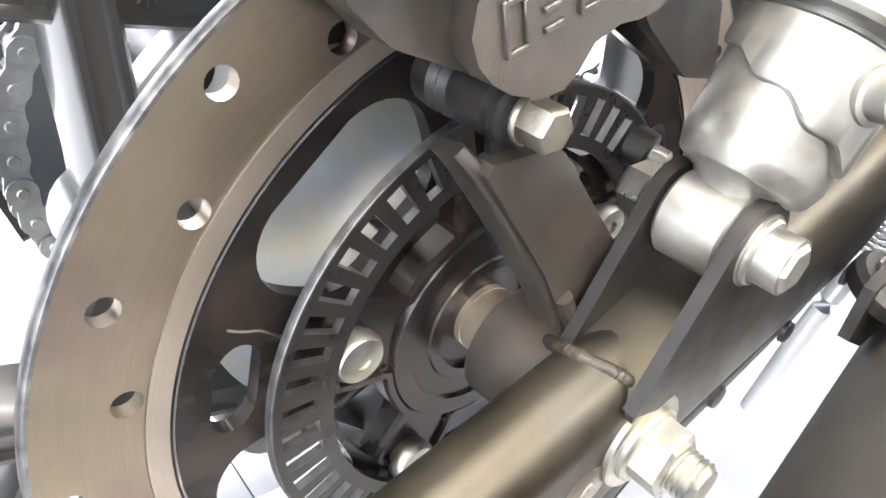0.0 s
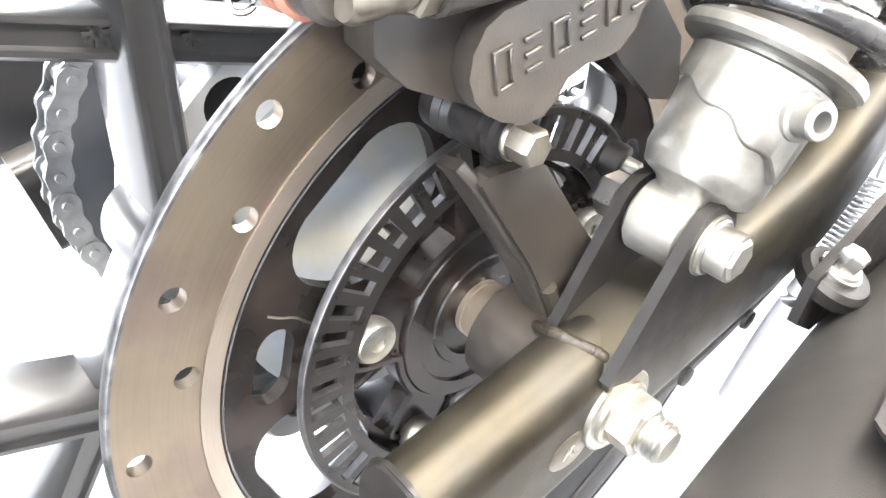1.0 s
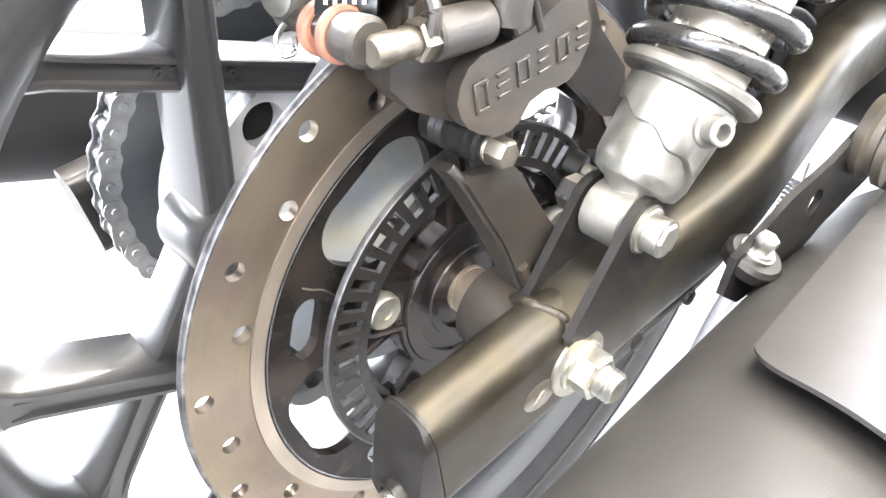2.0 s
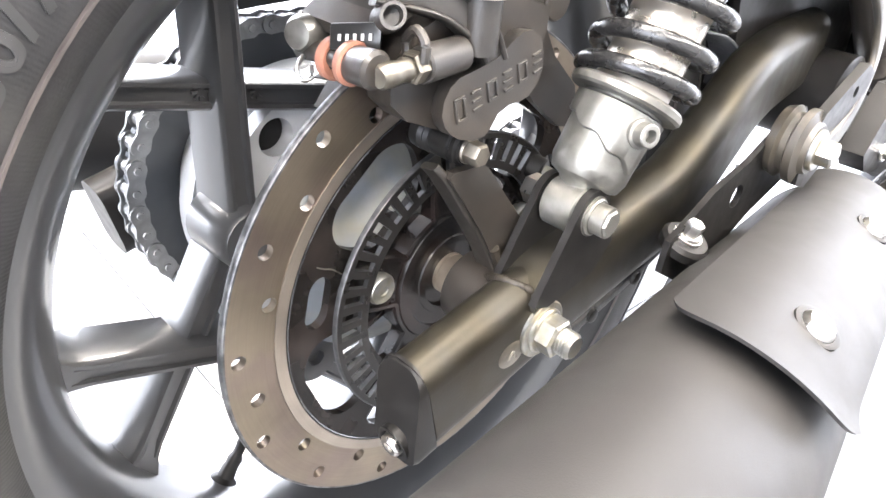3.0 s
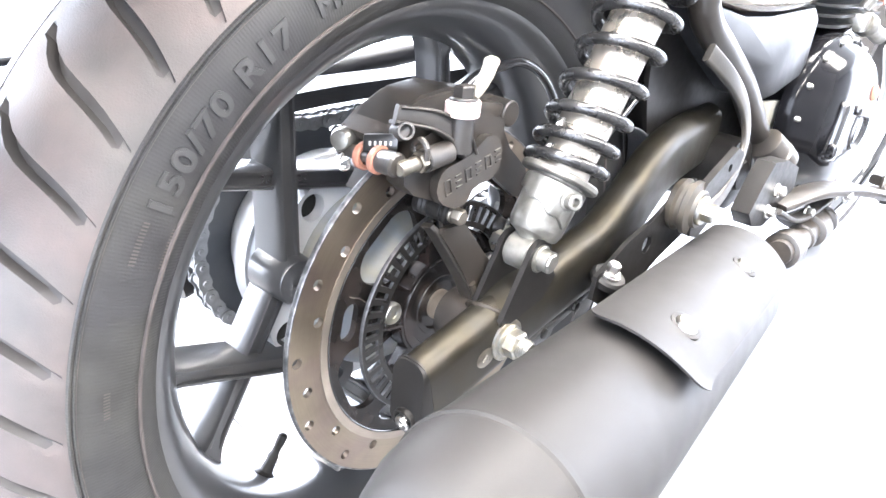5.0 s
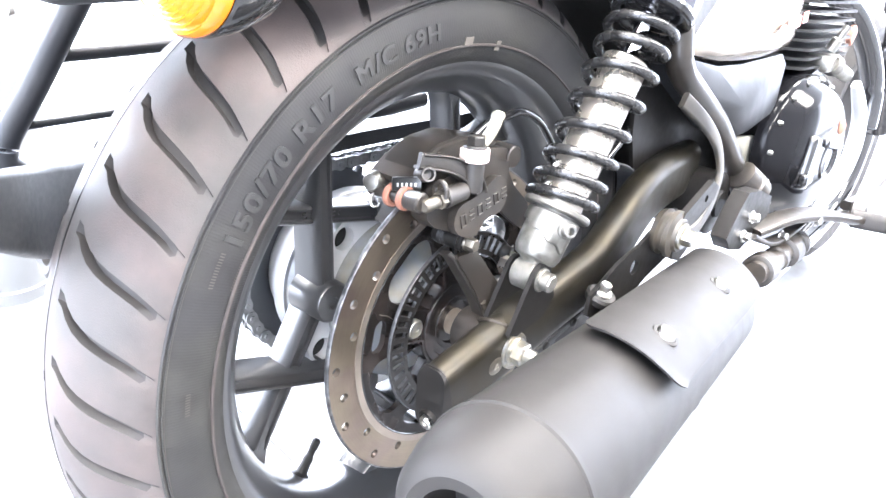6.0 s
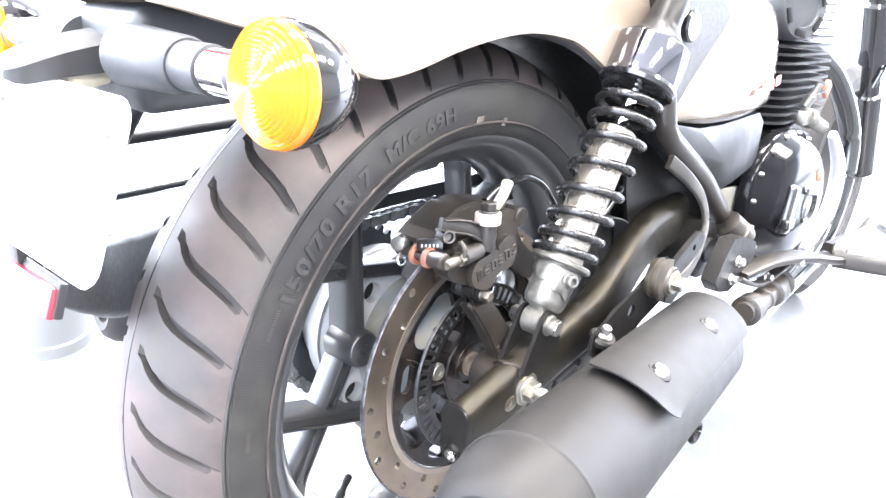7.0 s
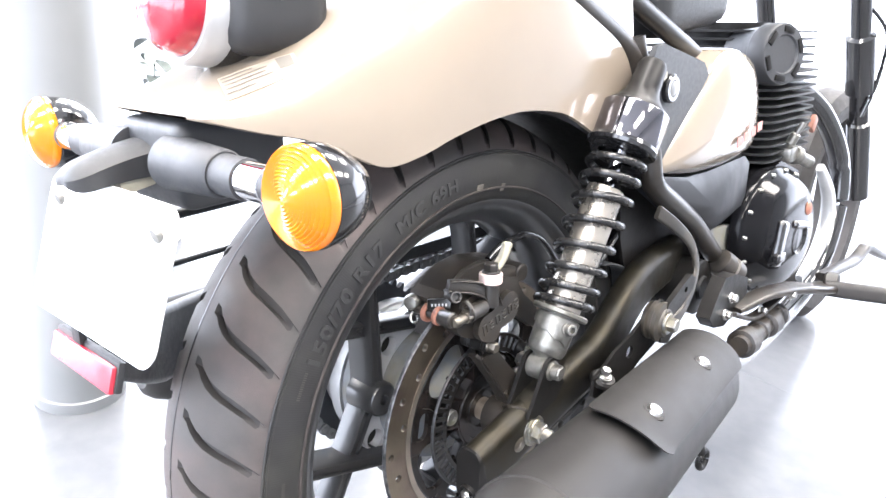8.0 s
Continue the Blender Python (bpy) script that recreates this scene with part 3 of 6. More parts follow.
def tabbed(deg):
    """The carrier's inner edge: a tab reaches inward at each bolt."""
    off = abs((deg - ARM + 36) % 72 - 36)
    g = min(1.0, max(0.0, (off - 11.0) / 6.0))
    return 0.0500 + 0.0140 * g * g * (3 - 2 * g)


loops = [circle(0, 0, 0.1150, 140), [polar(tabbed(3 * k), 3 * k) for k in range(120)]]
for k in range(5):
    loops.append(window(ARM + 36.5 + 72 * k, 15.5, 0.067, 0.1075))
    o = [(0.0106 * math.cos(t) * (0.66), 0.0090 * math.sin(t) + (0.0062 if math.sin(t) > 0 else -0.0062)) for t in [2 * math.pi * j / 20 for j in range(20)]]
    a = radians(ARM + 2.6 + 72 * k)
    loops.append([((0.0968 + x) * math.cos(a) - y * math.sin(a), (0.0968 + x) * math.sin(a) + y * math.cos(a)) for x, y in o])
plate(b, loops, -0.0848, -0.0795, side)
part("disc_spider", b, "spider", wheel, "black disc carrier with five arms", smooth=25)
b = B()
lathe(b, (0, -0.0848, 0), (0, -1, 0), [(-0.001, 0.1133), (0.0004, 0.1136), (0.0007, 0.1140), (0.0004, 0.1144), (-0.001, 0.1147)], 150, closed=True)
part("carrier_rim", b, "gloss", wheel)

# thin tan streak on one arm of the carrier
b = B()
tube(b, [(-0.0965, -0.0849, 0.0384), (-0.0925, -0.0851, 0.0362), (-0.0872, -0.0850, 0.0340), (-0.0830, -0.0850, 0.0306), (-0.0812, -0.0849, 0.0290)], 0.0004, 6, 5)
part("sealant_streak", b, "pin_steel", wheel, "thin tan streak")

# tone ring
b = B()
loops = [circle(0, 0, 0.0895, 150), circle(0, 0, 0.0685, 100)]
for k in range(50):
    a, w0 = 3.6 + 7.2 * k, 1.95
    loops.append([polar(0.0733, a - w0 * 1.05), polar(0.0860, a - w0), polar(0.0860, a + w0), polar(0.0733, a + w0 * 1.05)])
plate(b, loops, -0.0925, -0.0895, side)
tone = part("tone_ring", b, "ring", wheel, "black slotted wheel speed ring", smooth=25)
tone.data.materials.append(M["ring_glint"])
# slot walls go paler than the face: their glint put into the colour
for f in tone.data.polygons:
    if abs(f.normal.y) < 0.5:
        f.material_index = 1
# lip along the rim, its brightness put into the same pale colour
b = B()
lathe(b, (0, -0.0895, 0), (0, -1, 0), [(0, 0.0892), (0, 0.0898), (0.0030, 0.0898), (0.0033, 0.0896), (0.0033, 0.0890)], 150, closed=True)
part("ring_lip", b, "ring_glint", wheel)
for k in range(5):
    b = B()
    a = NODE + 0.2 + 72 * k
    c = polar(0.0604, a)
    lathe(b, (c[0], -0.0878, c[1]), (0, -1, 0), [(-0.003, 0.0076), (0, 0.0088), (0.0032, 0.0090), (0.0052, 0.0077), (0.0056, 0.0048), (0.0056, 0.0030), (0.0046, 0.0029), (0.0046, 0.0)], 28)
    part("disc_bolt", b, "zinc", wheel, "yellowish button-head bolt")

def star(deg, lobe=0.0660, dip=0.0450):
    """Outline of the hub's face: a rounded lobe under each bolt, a dip between."""
    off = abs((deg - NODE - 0.2 + 36) % 72 - 36)
    g = min(1.0, max(0.0, (off - 12.5) / 7.0))
    return lobe + (dip - lobe) * g * g * (3 - 2 * g)


b = B()
plate(b, [[polar(star(2.25 * k), 2.25 * k) for k in range(160)], circle(0, 0, 0.0300, 60)], -0.0855, -0.0760, side)
part("hub_face", b, "hub_seal", wheel, "black cast hub face with five bolt lobes", smooth=30)
b = B()
ridge_line = [Vector((p[0], -0.0860, p[1])) for p in [polar(star(1.5 * k, 0.0640, 0.0432), 1.5 * k) for k in range(240)]]
n_ = len(ridge_line)
rings = []
for k, p in enumerate(ridge_line):
    t_ = (ridge_line[(k + 1) % n_] - ridge_line[k - 1]).normalized()
    nrm = Vector((t_.z, 0, -t_.x))
    rings.append([b.verts.new(p + nrm * x + Vector((0, y, 0))) for x, y in ((-0.0017, 0.001), (-0.0011, -0.0014), (0.0011, -0.0014), (0.0017, 0.001))])
for k in range(n_):
    for j in range(4):
        b.faces.new((rings[k][j], rings[k][(j + 1) % 4], rings[(k + 1) % n_][(j + 1) % 4], rings[(k + 1) % n_][j]))
part("hub_ridge", b, "hub_seal", wheel, smooth=50)
for k in range(5):
    a = NODE + 0.2 + 72 * k
    # a cast stiffening web deep in each opening, and the pressed marks beside the bolts
    b = B()
    c = polar(0.0510, a + 36)
    block(b, (c[0], -0.0700, c[1]), (0.018, 0.010, 0.0045), 0.0012, Euler((0, radians(-a - 36), 0)).to_matrix())
    part("hub_web", b, "hub_seal", wheel)
    for off in (17.0, -17.0):
        b = B()
        c2 = polar(0.0455, a + off)
        for j in range(3):
            block(b, (c2[0], -0.0859, c2[1]), (0.0052, 0.0012, 0.0011), 0, Euler((0, radians(60 * j + a + off), 0)).to_matrix())
        part("casting_star", b, "hub_seal", wheel)
b = B()
lathe(b, (0, -0.0672, 0), (0, -1, 0), [(0, 0.0440), (0.0185, 0.0425), (0.0205, 0.0412), (0.0205, 0.0345), (0.0190, 0.0335), (0.0190, 0.0262), (0.0198, 0.0256), (0.0198, 0.0215), (0.0170, 0.0205), (0.0170, 0.0150)], 64)
part("hub_seal", b, "hub_seal", wheel, "black hub centre with bearing seal")
b = B()
lathe(b, (0, -0.0765, 0), (0, -1, 0), [(0, 0.0128), (0.010, 0.0128), (0.0103, 0.0123), (0.0112, 0.0123), (0.0115, 0.0128), (0.0185, 0.0128), (0.0205, 0.0142), (0.030, 0.0142)], 40)
part("wheel_spacer", b, "spacer", wheel, "gold-toned steel spacer collar")
# tyre valve
b = B()
d_ = -Vector((*polar(1, 237),))
o = (*polar(0.205, 237),)
lathe(b, (o[0], YC + 0.010, o[1]), (d_.x, 0, d_.y), [(0, 0.010), (0.003, 0.0095), (0.006, 0.006), (0.016, 0.0048), (0.020, 0.0052), (0.024, 0.0036), (0.030, 0.0036), (0.0315, 0.0042), (0.040, 0.0042), (0.042, 0.002)], 20)
part("tyre_valve", b, "dull", wheel, "black rubber tyre valve with cap")
# sprocket
b = B()
outline = []
for k in range(42):
    for a, r in ((0, 0.1075), (0.2, 0.1075), (0.42, 0.0995), (0.78, 0.0995)):
        outline.append(polar(r, (k + a) * 360 / 42))
plate(b, [outline, circle(0, 0, 0.060, 60)], 0.105, 0.111, side)
part("rear_sprocket", b, "sprocket", wheel, "dark steel rear sprocket")
b = B()
lathe(b, (0, 0.055, 0), (0, 1, 0), [(0, 0.084), (0.002, 0.0885), (0.018, 0.0885), (0.030, 0.080), (0.049, 0.072), (0.049, 0.0)], 64)
part("drive_hub", b, "paint_silver", wheel, "pale grey sprocket carrier")

# -- chain --
LINK = 0.015875


def link_mesh(outer):
    bm = B()
    pts = []
    for j in range(9):
        pts.append((LINK / 2 + 0.0068 * math.sin(math.pi * j / 8), 0.0068 * math.cos(math.pi * j / 8)))
    pts.append((0, -0.0052))
    pts += [(-LINK / 2 - 0.0068 * math.sin(math.pi * j / 8), -0.0068 * math.cos(math.pi * j / 8)) for j in range(9)]
    pts.append((0, 0.0052))
    for w in ((0.0072, 0.0092), (-0.0092, -0.0072)) if outer else ((0.005, 0.007), (-0.007, -0.005)):
        plate(bm, [pts], w[0], w[1], side)
    if outer:
        for x in (-LINK / 2, LINK / 2):
            lathe(bm, (x, -0.0105, 0), (0, 1, 0), [(0, 0.0024), (0.0006, 0.0028), (0.0204, 0.0028), (0.021, 0.0024)], 10)
    else:
        for x in (-LINK / 2, LINK / 2):
            lathe(bm, (x, -0.005, 0), (0, 1, 0), [(0, 0.005), (0.01, 0.005)], 12)
    return bm


path = []
R_ = 0.1040
for k in range(0, 181, 2):
    a = 82 + k * (195 / 180)
    path.append(Vector((*polar(R_, a),)))
front = Vector((0.62, 0.085))
upper = [path[0] + (Vector((front.x, front.y + 0.035)) - path[0]) * t for t in [k / 40 for k in range(40, 0, -1)]]
lower = [path[-1] + (Vector((front.x, front.y - 0.035)) - path[-1]) * t for t in [k / 40 for k in range(1, 41)]]
line = upper + path + lower
acc, spots, want = 0.0, [], LINK / 2
for a, c in zip(line, line[1:]):
    L = (c - a).length
    while want <= acc + L:
        spots.append((a + (c - a) * ((want - acc) / L), math.atan2((c - a).y, (c - a).x)))
        want += LINK
    acc += L
first = [None, None]
chain = None
for k, (p, a) in enumerate(spots):
    if first[k % 2] is None:
        if chain is None:
            bm = link_mesh(True)
            bmesh.ops.transform(bm, matrix=Matrix.Translation((p.x, 0.108, p.y)) @ Euler((0, -a, 0)).to_matrix().to_4x4(), verts=bm.verts)
            chain = part("drive_chain", bm, "chain", bike, "bare steel roller drive chain", smooth=30)
            continue
        ob = part("chain_link", link_mesh(k % 2 == 0), "chain", chain, smooth=30)
        first[k % 2] = ob.data
    else:
        ob = new("chain_link", first[k % 2])
        ob.parent = chain
    ob.location, ob.rotation_euler = (p.x, 0.108, p.y), (0, -a, 0)

# -- left swingarm and chain guard, seen through the wheel --
b = B()
sweep(b, spline([(-0.11, 0.146, -0.03), (0, 0.146, 0), (0.12, 0.146, 0.03), (0.3, 0.140, 0.1), (0.52, 0.13, 0.12)], 8), round_rect(0.034, 0.058, 0.012), hint=(0, 0, 1))
part("swingarm_left", b, "black", bike)
b = B()
sweep(b, spline([(-0.06, 0.108, 0.132), (0.03, 0.108, 0.138), (0.2, 0.108, 0.140), (0.4, 0.108, 0.148)], 8), [(-0.02, 0), (-0.02, -0.016), (-0.018, -0.016), (-0.018, -0.002), (0.018, -0.002), (0.018, -0.016), (0.02, -0.016), (0.02, 0)])
part("chain_guard", b, "plastic", bike, "black plastic chain guard")

# -- swingarm --
AXIS = [(-0.078, -0.152, -0.0195), (0.0, -0.152, 0.0), (0.09, -0.150, 0.020), (0.155, -0.147, 0.037), (0.205, -0.143, 0.064), (0.25, -0.138, 0.086), (0.30, -0.132, 0.096), (0.40, -0.12, 0.100)]
b = B()
line = spline([(x, y + 0.004, z - 0.007 * min(1, max(0, (x - 0.06) / 0.1))) for x, y, z in AXIS], 8)
sweep(b, line, round_rect(0.030, 0.060, 0.0146, 8), sizes=[1 + 0.10 * min(1, max(0, (p.x - 0.06) / 0.1)) for p in line])
swing = part("swingarm", b, "swing", bike, "black painted steel swingarm")
swing.location = (0, 0.008, 0)
b = B()
sec = round_rect(0.0315, 0.0615, 0.012, 6)
sl = Vector((0.969, 0, 0.245))
e0 = Vector((-0.079, -0.148, -0.0198))
rows = []
for t, sh, k in ((0, 0, 1.0), (0.012, 0.0, 1.0), (0.0150, 0.0, 0.95)):
    rows.append((t, sh, k))
d, u, v = basis(-sl)
rings = []
for t, sh, k in rows:
    ring = []
    for x, y in sec:
        cut = max(0.0, y + 0.004) * (0.40 if t > 0.001 else 0.0)
        ring.append(b.verts.new(e0 + d * (t - cut) + u * x * k + v * y * k))
    rings.append(ring)
n = len(sec)
for p, q in zip(rings, rings[1:]):
    for k in range(n):
        b.faces.new((p[k], p[(k + 1) % n], q[(k + 1) % n], q[k]))
b.faces.new(rings[0][::-1]), b.faces.new(rings[-1])
part("end_cap", b, "dull", swing, "black plastic swingarm end cap")
b = B()
o = e0 - sl * 0.0145 + Vector((0.0046, 0.001, -0.0185))
lathe(b, o, -sl, [(-0.004, 0.0105), (0.0006, 0.0105), (0.0006, 0.0082), (-0.003, 0.0082), (-0.003, 0)], 28)
part("screw_recess", b, "dull", swing)
b = B()
lathe(b, o - sl * 0.001, -sl, [(-0.003, 0.0066), (0.0015, 0.0064), (0.0028, 0.005), (0.0028, 0.003), (0.0012, 0.003), (0.0012, 0)], 20)
part("end_screw", b, "steel", swing, "bright socket-head screw")
b = B()
sweep(b, spline([(0.03, -0.155, -0.026), (0.10, -0.153, -0.012), (0.155, -0.150, 0.002), (0.195, -0.146, 0.018)], 8), round_rect(0.010, 0.008, 0.002))
part("guide_strip", b, "plastic", swing)
for k in range(3):
    b = B()
    lathe(b, (0.06 + 0.045 * k, -0.159, -0.020 + 0.010 * k), (0, -1, 0), [(0, 0.005), (0.002, 0.0045), (0.003, 0.0)], 16)
    part("strip_rivet", b, "dull", swing)
# shock bracket ears
EYE = Vector((0.0250, -0.1430, 0.0620))
for y in (-0.1372, -0.1645):
    b = B()
    ear = [(-0.014, 0.020), (-0.002, 0.0160), (0.036, 0.024), (0.050, 0.040)] + [(EYE.x + 0.0145 * math.cos(t), EYE.z + 0.0145 * math.sin(t)) for t in [radians(a) for a in range(-15, 166, 15)]]
    plate(b, [ear], y - 0.0022, y + 0.0022, side)
    soften(b, 0.0006, 1)
    part("shock_bracket", b, "dull", swing)
# sheet between the ears, and the welds at its foot
b = B()
rows = []
for x, z in ((-0.012, 0.0185), (-0.006, 0.0275), (0.004, 0.0325), (0.018, 0.0370), (0.034, 0.0395), (0.050, 0.0405)):
    rows.append([b.verts.new(v) for v in ((x, -0.1360, z - 0.001), (x, -0.1495, z + 0.0008), (x, -0.1655, z), (x, -0.1655, z - 0.003), (x, -0.1495, z - 0.0025), (x, -0.1360, z - 0.004))])
for p, q in zip(rows, rows[1:]):
    for j in range(6):
        b.faces.new((p[j], p[(j + 1) % 6], q[(j + 1) % 6], q[j]))
b.faces.new(rows[0][::-1]), b.faces.new(rows[-1])
part("bracket_sheet", b, "swing", swing, smooth=60)
weld_rng = random.Random(5)
for pts, r in (([(-0.008, -0.129, 0.0180), (-0.012, -0.135, 0.0225), (-0.0145, -0.142, 0.0262), (-0.013, -0.150, 0.0268), (-0.008, -0.158, 0.0245), (-0.002, -0.1645, 0.0185)], 0.0023),):
    b = B()
    line = spline(pts, 16)
    sweep(b, line, ring_section(r, 8), sizes=[0.9 + 0.2 * weld_rng.random() for _ in line])
    part("weld_seam", b, "weld", swing, smooth=60)
# axle sleeve, nut and washer
b = B()
lathe(b, (0, -0.1070, 0), (0, -1, 0), [(0, 0.0205), (0.001, 0.0218), (0.040, 0.0218)], 44)
part("axle_sleeve", b, "black", swing)
b = B()
lathe(b, (0, -0.1628, 0), (0, -1, 0), [(0, 0.0170), (0.0022, 0.0170), (0.0028, 0.0163), (0.0028, 0.0)], 40)
part("axle_washer", b, "zinc", swing, "gold-toned washer")
b = B()
hexagon(b, (0, -0.1656, 0), (0, -1, 0), 0.0196, 0.0098, 0.0132, 0.0025)
part("axle_nut", b, "zinc", swing, "gold-toned hexagon axle nut")
b = B()
turns = []
for k in range(5):
    turns += [(0.0005 + 0.0018 * k, 0.0078), (0.0014 + 0.0018 * k, 0.0069)]
lathe(b, (0, -0.1770, 0), (0, -1, 0), [(-0.002, 0.0078)] + turns + [(0.0098, 0.0062), (0.0098, 0.0)], 24)
part("axle_thread", b, "zinc", swing, "threaded axle end")
# adjuster window with its mark
b = B()
tl = math.atan2(0.245, 0.969)
lathe(b, (-0.0225, -0.1616, -0.0075), (0, -1, 0), [(0, 0.0), (0.0, 0.0080), (0.0016, 0.0080), (0.0022, 0.0072), (0.0022, 0.0)], 32)
bmesh.ops.scale(b, vec=(1.25, 1, 1), verts=b.verts, space=Matrix.Translation((0.0225, 0.1616, 0.0075)))
part("adjuster_plate", b, "pin_steel", swing, "bright oval adjuster plate with a mark")
b = B()
for k, (dx, dz, ang, L) in enumerate(((-0.0014, -0.001, 60, 0.006), (0.002, -0.001, -60, 0.006), (0.0, -0.002, 0, 0.0035))):
    block(b, (-0.0225 + dx, -0.1640, dz - 0.0065), (L, 0.0008, 0.0013), 0, Euler((0, radians(-ang), 0)).to_matrix())
part("adjuster_mark", b, "dark_ink", swing)

# -- caliper bracket --
b = B()
arm = [(-0.004, 0.008), (0.001, 0.014), (-0.0205, 0.050), (-0.0490, 0.0880), (-0.0470, 0.0905), (-0.0270, 0.0905), (-0.0225, 0.0880), (-0.0045, 0.067), (0.0185, 0.041), (0.020, 0.020), (0.012, 0.006)]
plate(b, [arm], -0.1235, -0.1185, side)
soften(b, 0.0012, 2)
bracket = part("caliper_bracket", b, "black", bike, "black steel caliper bracket on the axle")
b = B()
line = spline([(0.0005, -0.1155, 0.014), (-0.0095, -0.1155, 0.033), (-0.021, -0.1155, 0.050), (-0.045, -0.1145, 0.083), (-0.0515, -0.1115, 0.0915)], 8)
sweep(b, line, round_rect(0.004, 0.014, 0.0015), hint=(0, -1, 0))
part("bracket_flange", b, "black", bracket)
b = B()
tube(b, [(0.002, -0.124, 0.012), (-0.004, -0.1245, 0.026), (-0.010, -0.124, 0.038)], 0.0030, 8, 8)
part("weld_bead", b, "weld", bracket)
b = B()
tongue = [(0.010, 0.128), (0.034, 0.105), (0.060, 0.086), (0.080, 0.082), (0.0701, 0.1088), (0.046, 0.129), (0.0341, 0.146), (0.015, 0.155)]
plate(b, [tongue], -0.103, -0.098, side)
soften(b, 0.001, 1)
part("bracket_tongue", b, "black", bracket)

# -- brake caliper --
b = B()
body = [(-0.070, 0.1440), (-0.078, 0.1460), (-0.0815, 0.1520), (-0.068, 0.1625), (-0.045, 0.1735), (-0.018, 0.1770), (0.010, 0.1735), (0.030, 0.170), (0.038, 0.160), (0.026, 0.1535), (0.0, 0.157), (-0.045, 0.150), (-0.064, 0.1455)]
plate(b, [body], -0.0935, -0.052, side)
soften(b, 0.004, 3)
cal = part("brake_caliper", b, "cast", bike, "black cast brake caliper over the disc")
b = B()
dome = [(-0.076, 0.1515), (-0.066, 0.1610), (-0.044, 0.1725), (-0.018, 0.1755), (0.002, 0.1720), (-0.030, 0.164), (-0.066, 0.154)]
plate(b, [[(x * 1.0, z + 0.004) for x, z in dome]], -0.089, -0.056, side)
soften(b, 0.0035, 3)
part("caliper_bridge", b, "black", cal)
b = B()
inner = [(-0.060, 0.118), (-0.066, 0.138), (-0.05, 0.155), (0.006, 0.158), (0.010, 0.135), (-0.03, 0.105), (-0.07, 0.104)]
plate(b, [inner], -0.073, -0.046, side)
soften(b, 0.004, 2)
part("caliper_inner_half", b, "cast", cal)
b = B()
outer = [(-0.070, 0.121), (-0.071, 0.134), (-0.064, 0.147), (-0.045, 0.154), (0.0, 0.160), (0.028, 0.152), (0.027, 0.124), (0.010, 0.114), (-0.011, 0.100), (-0.034, 0.1015), (-0.060, 0.112)]
plate(b, [outer], -0.1035, -0.0875, side)
soften(b, 0.0075, 4)
part("piston_housing", b, "black", cal, smooth=60)
b = B()
bone = [(-0.0440, 0.1080), (-0.0470, 0.1140), (-0.0465, 0.1205), (-0.0430, 0.1265), (-0.0370, 0.1300), (-0.0240, 0.1325), (-0.0110, 0.1360), (-0.0010, 0.1420), (0.0070, 0.1462), (0.0140, 0.1462), (0.0215, 0.1420), (0.0260, 0.1350), (0.0272, 0.1270), (0.0240, 0.1180), (0.0180, 0.1130),
        (0.0110, 0.1115), (0.0030, 0.1112), (-0.0055, 0.1080), (-0.0095, 0.1020), (-0.0140, 0.0982), (-0.0220, 0.0975), (-0.0320, 0.1000), (-0.0390, 0.1035)]
plate(b, [[(-0.046 + (x + 0.046) * 0.88, 0.112 + (z - 0.112) * 0.95) for x, z in bone]], -0.1105, -0.100, side)
soften(b, 0.0026, 3)
part("caliper_face", b, "cast", cal, "cast face with raised maker's mark")
# the maker's mark, as plain raised shapes
b = B()
p0, p1 = Vector((-0.0365, 0.1150)), Vector((0.0125, 0.1290))
ang = math.atan2((p1 - p0).y, (p1 - p0).x)
r3 = Euler((0, -ang, 0)).to_matrix()
for k in range(6):
    c = p0 + (p1 - p0) * (k / 5)
    h = 0.0118 if k == 0 else 0.0100
    bars = [(-0.0022, 0, 0.0015, h), (0.0006, h / 2 - 0.0007, 0.0055, 0.0014), (0.0006, -h / 2 + 0.0007, 0.0055, 0.0014), (0.0030, 0.0, 0.0014, h * 0.75)]
    if k % 2:
        bars = [(0.0004, oz, 0.0058, 0.0016) for oz in (-h / 2 + 0.0008, 0, h / 2 - 0.0008)]
    for ox, oz, sx, sz in bars:
        q = r3 @ Vector((ox, 0, oz))
        block(b, (c.x + q.x, -0.1108, c.y + q.z), (sx, 0.0016, sz), 0.0003, r3, 1)
part("raised_mark", b, "cast", cal)["kind"] = "stuff"
# pad pins with orange bushes, clip
for y, r in ((-0.0790, 0.0098), (-0.0925, 0.0094)):
    b = B()
    lathe(b, (-0.0825, y + 0.003, 0.1380), (0, -1, 0), [(0, 0.0058), (0, r * 0.86), (0.001, r), (0.0045, r), (0.0056, r * 0.86), (0.0056, 0.0058)], 28, closed=True)
    part("pin_bush", b, "orange", cal, "orange rubber bush")
b = B()
lathe(b, (-0.0825, -0.056, 0.1380), (0, -1, 0), [(0, 0.0), (0, 0.0062), (0.015, 0.0045), (0.038, 0.0045), (0.0385, 0.0078), (0.052, 0.0078), (0.0535, 0.0062), (0.0535, 0.0)], 24)
part("slide_pin", b, "black", cal)
b = B()
lathe(b, (-0.083, -0.058, 0.1440), (-0.8, -0.3, 0.1), [(-0.012, 0.0085), (0.004, 0.0085), (0.0075, 0.0065), (0.0085, 0.0)], 24)
part("pin_end", b, "silver", cal, "bright pin end")
b = B()
tube(b, [(-0.088, -0.063, 0.136), (-0.0925, -0.064, 0.131), (-0.0920, -0.067, 0.1265), (-0.088, -0.069, 0.1275), (-0.0875, -0.068, 0.133)], 0.0011, 8, 6)
part("retaining_clip", b, "steel", cal)
